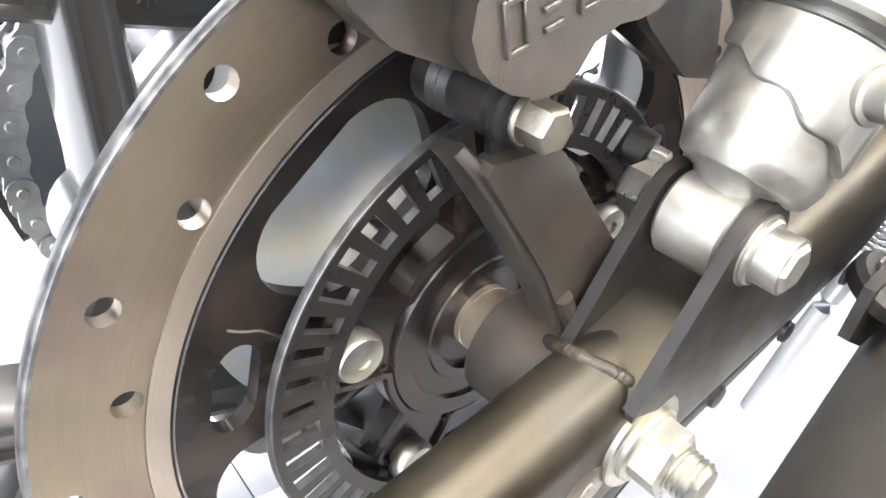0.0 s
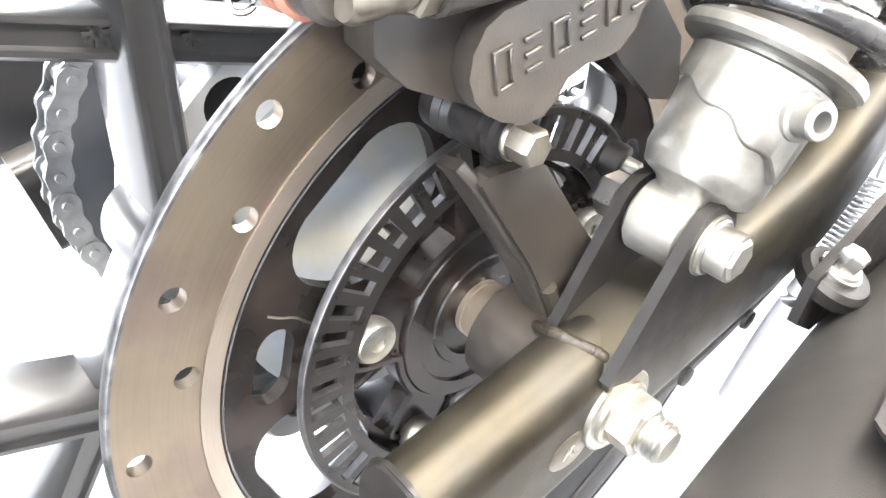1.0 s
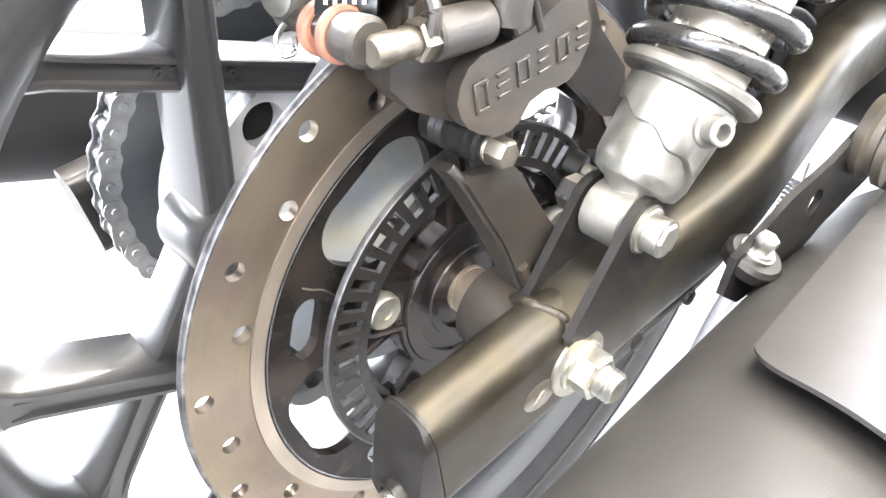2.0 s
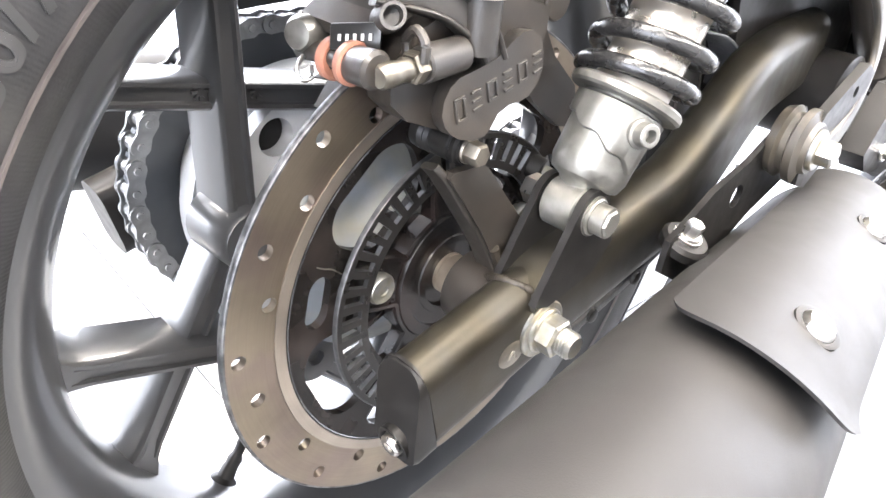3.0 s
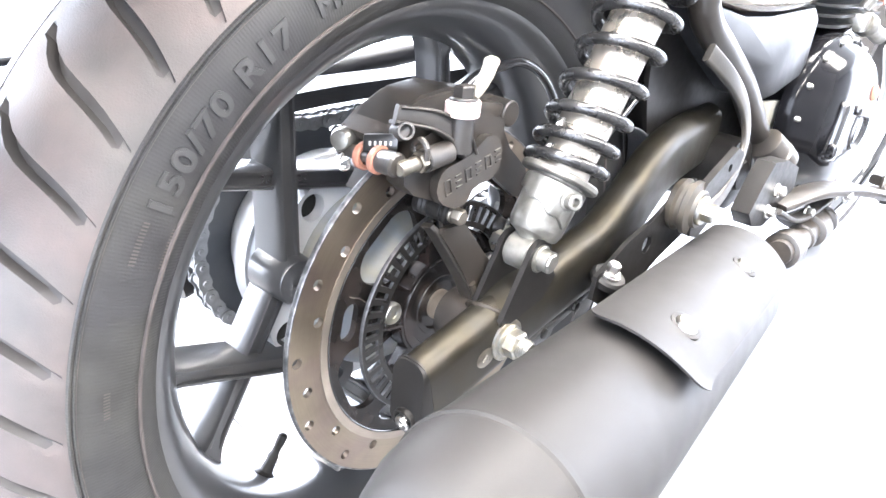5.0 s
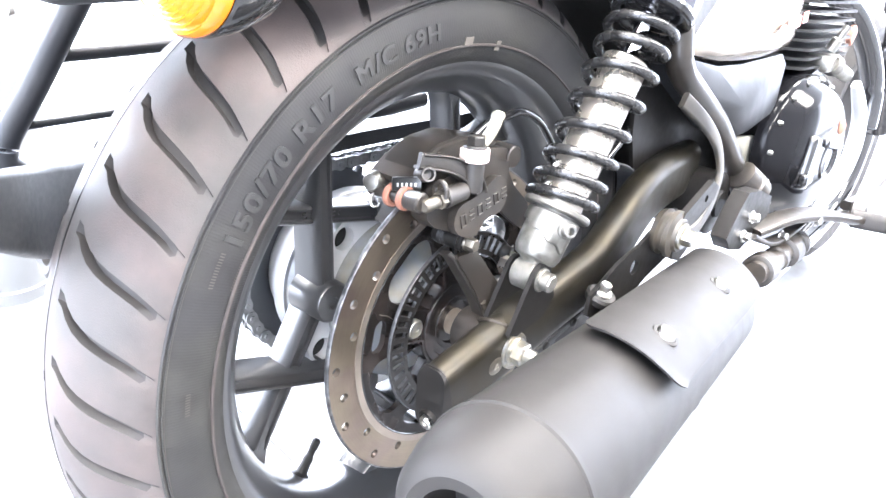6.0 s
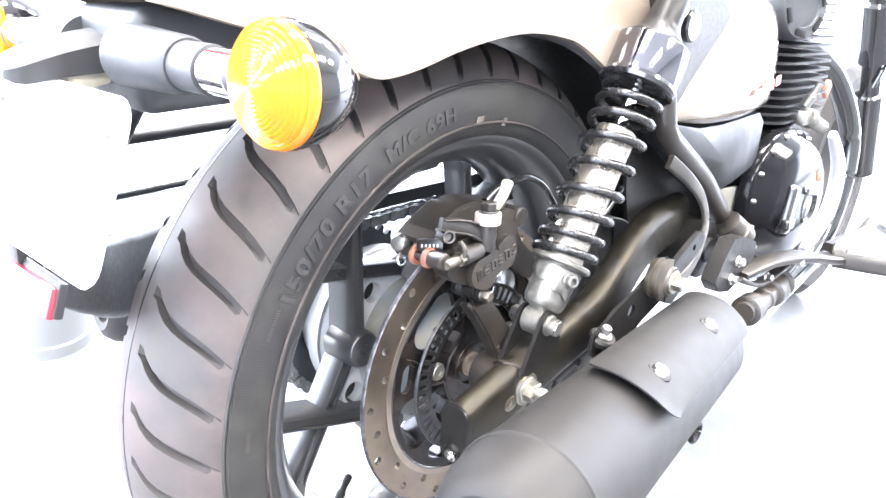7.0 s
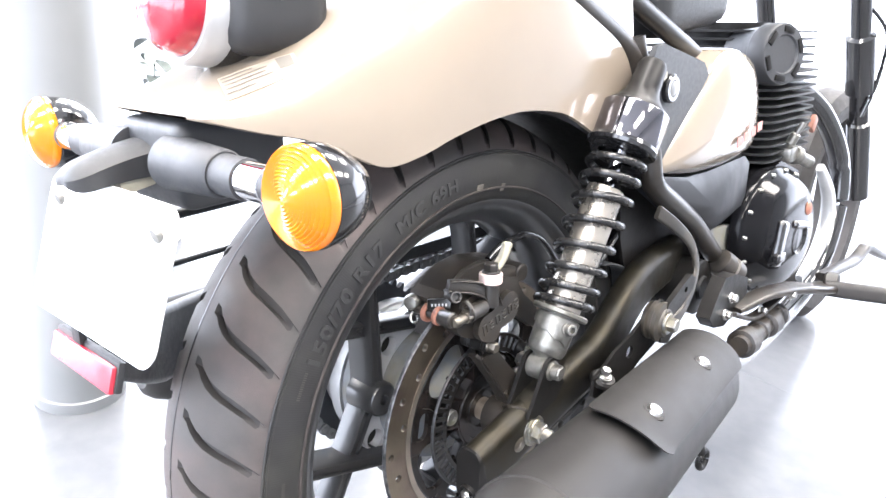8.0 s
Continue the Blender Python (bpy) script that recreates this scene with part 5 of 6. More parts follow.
# -- frame --
for pts, r in (([(0.215, -0.120, 0.40), (0.228, -0.132, 0.33), (0.238, -0.142, 0.265), (0.246, -0.147, 0.228), (0.292, -0.149, 0.199), (0.363, -0.149, 0.160), (0.440, -0.148, 0.104), (0.512, -0.145, 0.052), (0.60, -0.12, -0.01)], 0.0140),
               ([(-0.08, -0.105, 0.520), (0.0932, -0.110, 0.440), (0.1900, -0.114, 0.396), (0.225, -0.128, 0.36)], 0.0155),
               ([(0.10, -0.100, 0.490), (0.2385, -0.108, 0.437), (0.4326, -0.108, 0.366), (0.60, -0.085, 0.30)], 0.0125),
               ([(0.44, 0.09, 0.40), (0.46, 0.09, 0.1), (0.50, 0.09, -0.06)], 0.0165)):
    b = B()
    tube(b, pts, r, 18, 8)
    part("frame_tube", b, "black", bike)
b = B()
gusset = [(0.205, 0.372), (0.214, 0.388), (0.232, 0.391), (0.345, 0.367), (0.362, 0.352), (0.303, 0.291), (0.262, 0.255), (0.240, 0.250), (0.232, 0.312)]
plate(b, [[(x - 0.004, z + 0.003) for x, z in gusset]], -0.1540, -0.1470, side)
soften(b, 0.003, 2)
part("shock_mount_plate", b, "grey_plastic", bike, "dark grey upper shock mount plate")
b = B()
lathe(b, (0.2455, -0.1535, 0.3435), (0, -1, 0), [(0, 0.017), (0.006, 0.017), (0.008, 0.0145), (0.008, 0.010), (0.006, 0.010)], 32)
part("mount_grommet", b, "gloss", bike)
b = B()
lathe(b, (0.2455, -0.1595, 0.3435), (0, -1, 0), [(0, 0.0095), (0.002, 0.0092), (0.003, 0.0)], 24)
part("mount_button", b, "silver", bike, "bright round button")
# dull black sheet added to darken the gap behind the swingarm
b = B()
plate(b, [[(0.235, 0.250), (0.250, 0.150), (0.275, 0.085), (0.330, 0.045), (0.430, 0.020), (0.52, 0.060), (0.52, 0.250), (0.36, 0.275)]], -0.106, -0.101, side)
soften(b, 0.0015, 1)
part("frame_side_plate", b, "dull", bike)
# black inner mudguard in front of the wheel
b = B()
rows = []
for k in range(15):
    a = 5 + 82 * k / 14
    rows.append([b.verts.new((*polar(r, a)[:1], y, polar(r, a)[1])) for y, r in ((-0.105, 0.335), (-0.10, 0.345), (0.09, 0.345), (0.095, 0.335), (0.095, 0.333), (0.09, 0.341), (-0.10, 0.341), (-0.105, 0.331))])
for p, q in zip(rows, rows[1:]):
    for j in range(8):
        b.faces.new((p[j], p[(j + 1) % 8], q[(j + 1) % 8], q[j]))
b.faces.new(rows[0][::-1]), b.faces.new(rows[-1])
part("inner_mudguard", b, "dull", bike, "black plastic inner mudguard")

b = B()
flap = spline([(0.205, -0.103, 0.126), (0.240, -0.101, 0.118), (0.270, -0.099, 0.100), (0.284, -0.098, 0.072)], 8)
sweep(b, flap, round_rect(0.004, 0.034, 0.0018, 3), hint=(0, -1, 0), sizes=[0.45 + 0.55 * k / (len(flap) - 1) for k in range(len(flap))])
part("mudguard_stay", b, "grey_plastic", bike, "dark grey curved stay behind the damper")

# -- rear mudguard and tail --
EDGE = [(p.x, p.z) for p in spline([(x, 0, z) for x, z in ((-0.318, 0.349), (-0.275, 0.337), (-0.24, 0.329), (-0.205, 0.314), (-0.180, 0.303), (-0.156, 0.304), (-0.102, 0.3195), (-0.05, 0.330), (-0.0045, 0.334), (0.04, 0.331), (0.08, 0.3224), (0.14, 0.295), (0.165, 0.285), (0.208, 0.264))], 5)]


def mudguard():
    bm = B()
    outer, inner = [], []
    for x, z in EDGE:
        t = min(1.0, (x + 0.318) / 0.483)
        half = 0.062 + 0.058 * min(1, t * 2.6) ** 0.6
        top = 0.354 + 0.205 * math.sin(min(1, t * 1.05) * math.pi / 2) ** 1.3
        so, si = [], []
        for k in range(25):
            a = math.pi * k / 24
            c, s = math.cos(a), math.sin(a)
            y = half * math.copysign(abs(c) ** 0.55, c)
            zz = z + (top - z) * abs(s) ** 0.75
            so.append(bm.verts.new((x, YC - y, zz)))
            si.append(bm.verts.new((x, YC - y * 0.965, zz - 0.003 * s - (0.001 if s < 0.01 else 0))))
        outer.append(so), inner.append(si)
    for g, flip in ((outer, False), (inner, True)):
        for p, q in zip(g, g[1:]):
            for k in range(24):
                f = (p[k], p[k + 1], q[k + 1], q[k])
                bm.faces.new(f[::-1] if flip else f)
    for i in range(len(EDGE) - 1):
        for k in (0, 24):
            bm.faces.new((outer[i][k], outer[i + 1][k], inner[i + 1][k], inner[i][k]))
    bm.faces.new([v for v in inner[0]])
    for i in (0, len(EDGE) - 1):
        for k in range(24):
            bm.faces.new((outer[i][k], outer[i][k + 1], inner[i][k + 1], inner[i][k]))
    return bm


fender = part("rear_mudguard", mudguard(), "cream", bike, "gloss cream painted rear mudguard", smooth=60)
# paper label with lines of print, following the mudguard's curve
skin = mudguard()
skin_tree = BVHTree.FromBMesh(skin)
skin.free()


def on_label(u, v, w):
    tl, tr, bl, br = (Vector(p) for p in ((-0.2735, -0.0395, 0.3713), (-0.2279, -0.0747, 0.3908), (-0.2881, -0.0762, 0.3590), (-0.2320, -0.0916, 0.3779)))
    p = (tl * (1 - u) + tr * u) * (1 - v) + (bl * (1 - u) + br * u) * v
    out = (tr - tl).cross(bl - tl).normalized()
    out = out if out.y < 0 else -out
    hit = skin_tree.ray_cast(p + out * 0.03, -out)
    return (hit[0] or p) + out * (0.0008 + w)


def label_patch(bm, u0, v0, u1, v1, lift, nu, nv):
    grid = [[bm.verts.new(on_label(u0 + (u1 - u0) * i / nu, v0 + (v1 - v0) * j / nv, lift)) for j in range(nv + 1)] for i in range(nu + 1)]
    for i in range(nu):
        for j in range(nv):
            bm.faces.new((grid[i][j], grid[i + 1][j], grid[i + 1][j + 1], grid[i][j + 1]))


b = B()
label_patch(b, 0, 0, 1, 1, 0.0, 16, 10)
paper = part("paper_label", b, "paper", fender, "pale paper label with lines of dark print")
b = B()
for row, (u0, u1) in enumerate(((0.03, 0.45), (0.03, 0.62), (0.03, 0.58), (0.03, 0.66), (0.03, 0.40))):
    label_patch(b, u0, 0.10 + 0.17 * row, u1, 0.155 + 0.17 * row, 0.0005, 12, 1)
label_patch(b, 0.75, 0.08, 0.95, 0.62, 0.0005, 5, 5)
part("label_print", b, "dark_ink", paper)["kind"] = "stuff"
# -- tail lamp --
LD = Vector((-1, 0, 0.10)).normalized()
b = B()
lathe(b, (-0.220, YC, 0.4220), LD, [(0.0, 0.046), (0.03, 0.048), (0.042, 0.046)], 48)
lamp = part("tail_lamp", b, "gloss", bike, "round red tail lamp with a silver rim")
b = B()
lathe(b, (-0.220, YC, 0.4220), LD, [(0.040, 0.040), (0.040, 0.0475), (0.060, 0.047), (0.064, 0.0445), (0.064, 0.040)], 56, closed=True)
part("lamp_rim", b, "paint_silver", lamp, "silver lamp rim")
b = B()
lathe(b, (-0.220, YC, 0.4220), LD, [(0.05, 0.041), (0.066, 0.041), (0.076, 0.037), (0.083, 0.030), (0.084, 0.024), (0.087, 0.020), (0.090, 0.010), (0.091, 0.0)], 56)
part("lamp_lens", b, "red", lamp, "red domed lens")
b = B()
block(b, (-0.225, YC, 0.440), (0.092, 0.124, 0.104), 0.030, seg=5)
part("lamp_bracket", b, "plastic", lamp)
b = B()
lathe(b, (-0.235, YC - 0.0620, 0.4380), (0, -1, 0), [(0, 0.0085), (0.002, 0.0085), (0.003, 0.007), (0.003, 0.003), (0.001, 0.003), (0.001, 0)], 24)
part("lamp_screw", b, "steel", lamp)

# -- tail tidy: bracket, indicators, plate, reflector --
b = B()
block(b, (-0.270, YC, 0.312), (0.094, 0.092, 0.066), 0.011, Euler((0, radians(-3), 0)).to_matrix(), 4)
holder = part("plate_holder", b, "grey_plastic", bike, "dark grey plastic plate holder")
b = B()
rows = []
NH, NW = 22, 16
for k in range(NH + 1):
    t = k / NH
    nose = math.sqrt(max(0.0, 1 - max(0.0, (t - 0.80) / 0.205) ** 2))
    x = -0.306 - 0.072 * t
    zc = 0.321 - 0.008 * t - 0.010 * t * t
    half, th = (0.027 - 0.006 * t) * (0.35 + 0.65 * nose), (0.020 - 0.009 * t) * (0.35 + 0.65 * nose)
    ring = [(-1 + 2 * j / NW, 1) for j in range(NW + 1)] + [(1 - 2 * j / NW, -1) for j in range(NW + 1)]
    rows.append([b.verts.new((x, YC + 0.018 + half * c * (1.0 if s_ > 0 else 0.94), zc + (0.008 * (1 - c * c) * nose if s_ > 0 else 0.008 * (1 - c * c) * nose - th))) for c, s_ in ring])
for p, q in zip(rows, rows[1:]):
    for j in range(len(ring)):
        b.faces.new((p[j], p[(j + 1) % len(ring)], q[(j + 1) % len(ring)], q[j]))
b.faces.new(rows[0][::-1]), b.faces.new(rows[-1])
part("plate_hood", b, "plastic", holder)
b = B()
block(b, (-0.330, YC + 0.016, 0.3000), (0.030, 0.036, 0.020), 0.004, Euler((0, radians(-12), 0)).to_matrix())
part("plate_lamp", b, "hose", holder, "pale plate lamp box under the hood")
b = B()
PN = Vector((-0.955, 0, -0.29)).normalized()
plate(b, [round_rect(0.13, 0.085, 0.02)], -0.006, -0.001, lambda u, v, w: Vector((-0.3605, YC, 0.2507)) - Vector((0, u, 0)) + Vector((0.303, 0, 0.953)) * (v - 0.02) + PN * w)
part("plate_backing", b, "plastic", holder)
for s in (-1, 1):
    b = B()
    lathe(b, (-0.314, YC + s * 0.030, 0.314), (0, s, 0), [(0, 0.021), (0.040, 0.0185), (0.066, 0.0172), (0.068, 0.0158)], 32)
    part("stalk_socket", b, "grey_plastic", holder)


def indicator(s):
    """s is -1 on the one side and 1 on the other."""
    b = B()
    c = Vector((-0.314, YC + s * 0.192, 0.314))
    lathe(b, (-0.314, YC + s * 0.075, 0.314), (0, s, 0), [(0, 0.0145), (0.050, 0.0145), (0.0505, 0.0125), (0.085, 0.0125)], 32)
    stalk = part("indicator", b, "grey_plastic", bike, "turn indicator on a short chrome-ended stalk")
    b = B()
    lathe(b, (-0.314, YC + s * 0.126, 0.314), (0, s, 0), [(0, 0.0132), (0.026, 0.0132), (0.027, 0.012)], 32)
    part("stalk_ring", b, "chrome", stalk, "chrome stalk sleeve")
    d = Vector((-1, s * 0.04, 0.0)).normalized()
    b = B()
    lathe(b, c, d, [(-0.040, 0.0), (-0.039, 0.008), (-0.033, 0.018), (-0.021, 0.027), (-0.008, 0.0318), (0.003, 0.0330), (0.005, 0.0322), (0.005, 0.0)], 56)
    part("housing", b, "gloss", stalk, "gloss black bowl")
    b = B()
    prof = [(0.0052, 0.0318), (0.007, 0.0328), (0.010, 0.0325)]
    for k in range(14):
        r = 0.0316 * (1 - (k + 0.5) / 14.5)
        h = 0.010 + 0.013 * (1 - (r / 0.0320) ** 3.2)
        prof += [(h + 0.0006, r + 0.0006), (h - 0.0003, r - 0.0006)]
    prof.append((0.0234, 0.0))
    lathe(b, c, d, prof, 64)
    part("amber_lens", b, "amber", stalk, "ribbed amber lens")
    return stalk


indicator(-1), indicator(1)
# number plate: blank white
def on_plate(u, v, w):
    up = Vector((0.29, 0, 0.955)).normalized()
    return Vector((-0.3615, YC, 0.2445)) + Vector((0, -1, 0)) * u + up * v + PN * w


b = B()
plate(b, [[(x, y) for x, y in round_rect(0.204, 0.112, 0.016)]], 0.004, 0.0062, on_plate)
num = part("number_plate", b, "white", bike, "blank white number plate")
for u in (-0.078, 0.081):
    b = B()
    lathe(b, on_plate(u, 0.036, 0.0062), PN, [(-0.012, 0.0028), (0, 0.0028), (0, 0.0062), (0.002, 0.0062), (0.004, 0.0052), (0.004, 0)], 20)
    part("plate_screw", b, "silver", num)
b = B()
block(b, (-0.380, YC + 0.008, 0.1665), (0.006, 0.108, 0.024), 0.002, Euler((0, radians(16), 0)).to_matrix())
refl = part("rear_reflector", b, "plastic", bike, "red reflector below the number plate")
b = B()
block(b, (-0.3845, YC + 0.008, 0.1653), (0.006, 0.104, 0.021), 0.0025, Euler((0, radians(16), 0)).to_matrix())
part("reflector_lens", b, "reflector", refl, "ribbed red reflector lens")
b = B()
block(b, (-0.380, YC + 0.020, 0.183), (0.006, 0.014, 0.016), 0.001)
part("reflector_tab", b, "plastic", refl)
b = B()
lathe(b, (-0.372, YC + 0.064, 0.1655), (0, -1, 0), [(0, 0.008), (0.001, 0.0115), (0.030, 0.0115), (0.031, 0.008)], 28)
part("reflector_boss", b, "dull", refl)

# broad plastic stay that carries the reflector, widening towards the far side of the wheel
b = B()
stay = spline([(-0.372, -0.012, 0.163), (-0.352, 0.004, 0.155), (-0.325, 0.032, 0.142), (-0.279, 0.087, 0.117), (-0.217, 0.131, 0.104), (-0.150, 0.150, 0.100)], 6)
sweep(b, stay, round_rect(0.014, 0.060, 0.006, 4), sizes=[0.42 + 0.80 * min(1.0, k / 18) ** 1.2 for k in range(len(stay))])
part("reflector_stay", b, "grey_plastic", refl, "dark grey plastic stay that widens towards the wheel", smooth=60)

# -- rider-side guard of tubes on the far side --
b = B()
tube(b, [(-0.16, 0.165, 0.34), (-0.236, 0.185, 0.20), (-0.270, 0.19, 0.142), (-0.262, 0.19, 0.118), (-0.225, 0.19, 0.110), (0.0, 0.185, 0.120), (0.22, 0.18, 0.14)], 0.0115, 16, 10)
guard = part("side_guard", b, "panel", bike, "black tubular guard beside the wheel")
for z, x0, r in ((0.156, -0.260, 0.0035), (0.212, -0.228, 0.0060)):
    b = B()
    tube(b, [(x0, 0.189, z), (x0 + 0.1, 0.188, z + 0.005), (0.1, 0.185, z + 0.02)], r, 10, 4)
    part("guard_bar", b, "panel", guard)

# -- side panel --
def side_panel(name, outline, mat, bulge, label):
    bm = B()
    cx = sum(p[0] for p in outline) / len(outline)
    cz = sum(p[1] for p in outline) / len(outline)
    rows = []
    for s in (1.0, 0.97, 0.85, 0.6, 0.3):
        rows.append([bm.verts.new((cx + (x - cx) * s, -0.148 - bulge * (1 - s ** 3) - (0 if s == 1 else 0.004), cz + (z - cz) * s)) for x, z in outline])
    n = len(outline)
    for p, q in zip(rows, rows[1:]):
        for k in range(n):
            bm.faces.new((p[k], p[(k + 1) % n], q[(k + 1) % n], q[k]))
    bm.faces.new(rows[-1])
    back = [bm.verts.new((v.co.x, -0.10, v.co.z)) for v in rows[0]]
    for k in range(n):
        bm.faces.new((rows[0][k], rows[0][(k + 1) % n], back[(k + 1) % n], back[k]))
    return part(name, bm, mat, bike, label, smooth=60)


top_ = [(p.x, p.z) for p in spline([(0.232, 0, 0.246), (0.246, 0, 0.262), (0.278, 0, 0.290), (0.322, 0, 0.326), (0.374, 0, 0.364), (0.415, 0, 0.384), (0.474, 0, 0.379), (0.526, 0, 0.352), (0.553, 0, 0.296), (0.550, 0, 0.250), (0.520, 0, 0.236), (0.472, 0, 0.230), (0.403, 0, 0.2275), (0.331, 0, 0.2300), (0.260, 0, 0.239)], 3)]
side_panel("side_panel", top_, "cream", 0.020, "gloss cream side panel")
# lower panel: two flat faces that meet in a ridge
b = B()
rim = [(0.238, 0.2395), (0.330, 0.2251), (0.400, 0.2235), (0.465, 0.2265), (0.530, 0.2290), (0.552, 0.215), (0.552, 0.165), (0.540, 0.152), (0.470, 0.1375), (0.430, 0.1340), (0.410, 0.1400), (0.345, 0.1740), (0.290, 0.2050)]
edge = [b.verts.new((x, -0.150, z)) for x, z in rim]
hind = [b.verts.new((x, -0.100, z)) for x, z in rim]
ridge = [b.verts.new((0.338, -0.1535, 0.2170)), b.verts.new((0.385, -0.170, 0.180)), b.verts.new((0.426, -0.162, 0.1440))]
for k in range(13):
    b.faces.new((edge[k], edge[(k + 1) % 13], hind[(k + 1) % 13], hind[k]))
b.faces.new((edge[0], edge[1], ridge[0]))
b.faces.new((edge[0], ridge[0], edge[12]))
b.faces.new((edge[12], ridge[0], ridge[1], edge[11]))
b.faces.new((edge[11], ridge[1], ridge[2], edge[10]))
b.faces.new((edge[10], ridge[2], edge[9]))
b.faces.new((edge[1], edge[2], ridge[1], ridge[0]))
b.faces.new((edge[2], edge[3], ridge[1]))
b.faces.new((edge[3], edge[4], ridge[1]))
b.faces.new((edge[4], edge[5], edge[6], ridge[1]))
b.faces.new((edge[6], edge[7], ridge[2], ridge[1]))
b.faces.new((edge[7], edge[8], ridge[2]))
b.faces.new((edge[8], edge[9], ridge[2]))
soften(b, 0.004, 3)
part("lower_panel", b, "panel", bike, "black lower side panel with a ridge", smooth=50)
b = B()
plate(b, [[(0.441, 0.128), (0.544, 0.118), (0.571, 0.035), (0.545, 0.040), (0.520, 0.065)]], -0.136, -0.130, side)
soften(b, 0.002, 2)
part("frame_gusset", b, "hub_paint", bike, "grey steel gusset below the side panel")
b = B()
for k in range(4):
    block(b, (0.440 + 0.023 * k, -0.1730, 0.262 + 0.005 * k), (0.017, 0.001, 0.013), 0, Euler((0, radians(-8), 0)).to_matrix())
part("panel_mark", b, "red_ink", bike)

# -- engine --
b = B()
case = [(0.56, 0.02), (0.55, 0.11), (0.60, 0.18), (0.70, 0.20), (0.80, 0.17), (0.84, 0.09), (0.82, 0.0), (0.74, -0.06), (0.63, -0.05)]
plate(b, [case], -0.150, 0.14, side)
soften(b, 0.02, 3)
eng = part("engine", b, "cover", bike, "gloss black engine with a finned cylinder")
b = B()
shape = [(0.685 + 0.158 * math.cos(t), 0.084 + 0.110 * math.sin(t) - 0.020 * math.cos(t)) for t in [2 * math.pi * k / 48 for k in range(48)]]
rows = []
for s, y in ((1.0, -0.140), (1.0, -0.154), (0.975, -0.160), (0.90, -0.166), (0.84, -0.178), (0.74, -0.187), (0.55, -0.193), (0.28, -0.196)):
    rows.append([b.verts.new((0.685 + (x - 0.685) * s, y, 0.084 + (z - 0.084) * s)) for x, z in shape])
for p, q in zip(rows, rows[1:]):
    for k in range(48):
        b.faces.new((p[k], p[(k + 1) % 48], q[(k + 1) % 48], q[k]))
b.faces.new(rows[-1]), b.faces.new(rows[0][::-1])
part("clutch_cover", b, "cover", eng, "gloss black engine cover", smooth=50)
b = B()
block(b, (0.605, -0.190, 0.085), (0.030, 0.022, 0.075), 0.008, Euler((0, radians(14), 0)).to_matrix(), 3)
part("cover_rib", b, "gloss", eng)
b = B()
block(b, (0.592, -0.200, 0.066), (0.030, 0.012, 0.016), 0.004, None, 3)
part("switch_housing", b, "gloss", eng)
b = B()
block(b, (0.700, -0.192, 0.098), (0.085, 0.020, 0.014), 0.006, Euler((0, radians(12), 0)).to_matrix(), 3)
lathe(b, (0.690, -0.192, 0.078), (-0.1, -1, 0), [(0, 0.030), (0.006, 0.030), (0.008, 0.026), (0.004, 0.022), (0.004, 0.0)], 32)
part("cover_boss", b, "gloss", eng)
b = B()
RIM = spline([(0.872, -0.165, 0.168), (0.925, -0.172, 0.110), (0.935, -0.174, 0.052), (0.905, -0.172, 0.000), (0.848, -0.165, -0.042)], 8)
sweep(b, RIM, round_rect(0.030, 0.024, 0.009, 4), hint=(0, -1, 0), sizes=[0.55 + 0.45 * math.sin(math.pi * k / (len(RIM) - 1)) for k in range(len(RIM))])
part("cover_rim", b, "paint_silver", eng, "polished pale rim of the engine cover", smooth=60)
for k in range(16):
    a = 2 * math.pi * k / 16
    b = B()
    lathe(b, (0.685 + 0.150 * math.cos(a), -0.160, 0.084 + 0.104 * math.sin(a) - 0.019 * math.cos(a)), (0, -1, 0), [(0, 0.0036), (0.005, 0.0034), (0.007, 0.002), (0.007, 0.0)], 12)
    part("cover_bolt", b, "zinc", eng)
for k in range(17):
    z = 0.200 + 0.0128 * k
    b = B()
    w = 0.105 if k < 12 else 0.095
    plate(b, [[(0.752 + x, -0.01 + y) for x, y in round_rect(0.235, 2 * w + 0.06, 0.03, 5)]], z, z + 0.0036, lambda u, v, w_: (u, v, w_))
    soften(b, 0.0012, 1)
    part("cylinder_fin", b, "fin", eng)
b = B()
lathe(b, (0.735, -0.01, 0.17), (0, 0, 1), [(0, 0.075), (0.25, 0.075)], 32)
part("cylinder", b, "dull", eng)
b = B()
block(b, (0.745, -0.140, 0.206), (0.050, 0.034, 0.026), 0.006)
lathe(b, (0.755, -0.150, 0.205), (1, -0.2, -0.35), [(0, 0.013), (0.004, 0.016), (0.012, 0.016), (0.014, 0.011), (0.060, 0.011), (0.064, 0.007)], 18)
lathe(b, (0.730, -0.150, 0.225), (0.2, -0.4, 1), [(0, 0.008), (0.018, 0.008), (0.020, 0.005), (0.040, 0.005)], 14)
part("starter_link", b, "silver", eng)
b = B()
tube(b, [(0.86, -0.03, 0.315), (0.94, -0.06, 0.310), (1.04, -0.105, 0.252), (1.10, -0.14, 0.14), (1.08, -0.15, 0.02), (0.98, -0.15, -0.08), (0.75, -0.15, -0.12), (0.48, -0.18, -0.08), (0.28, -0.212, -0.037)], 0.021, 20, 10)
part("exhaust_header", b, "gloss", bike, "gloss black exhaust header pipe")
b = B()
IA = Vector((-0.34, -0.93, 0.06)).normalized()
IO = Vector((0.652, -0.118, 0.371))
lathe(b, IO, IA, [(-0.05, 0.040), (0.0, 0.044), (0.004, 0.0475), (0.030, 0.0475), (0.034, 0.045), (0.035, 0.030), (0.032, 0.028), (0.032, 0.0)], 44)
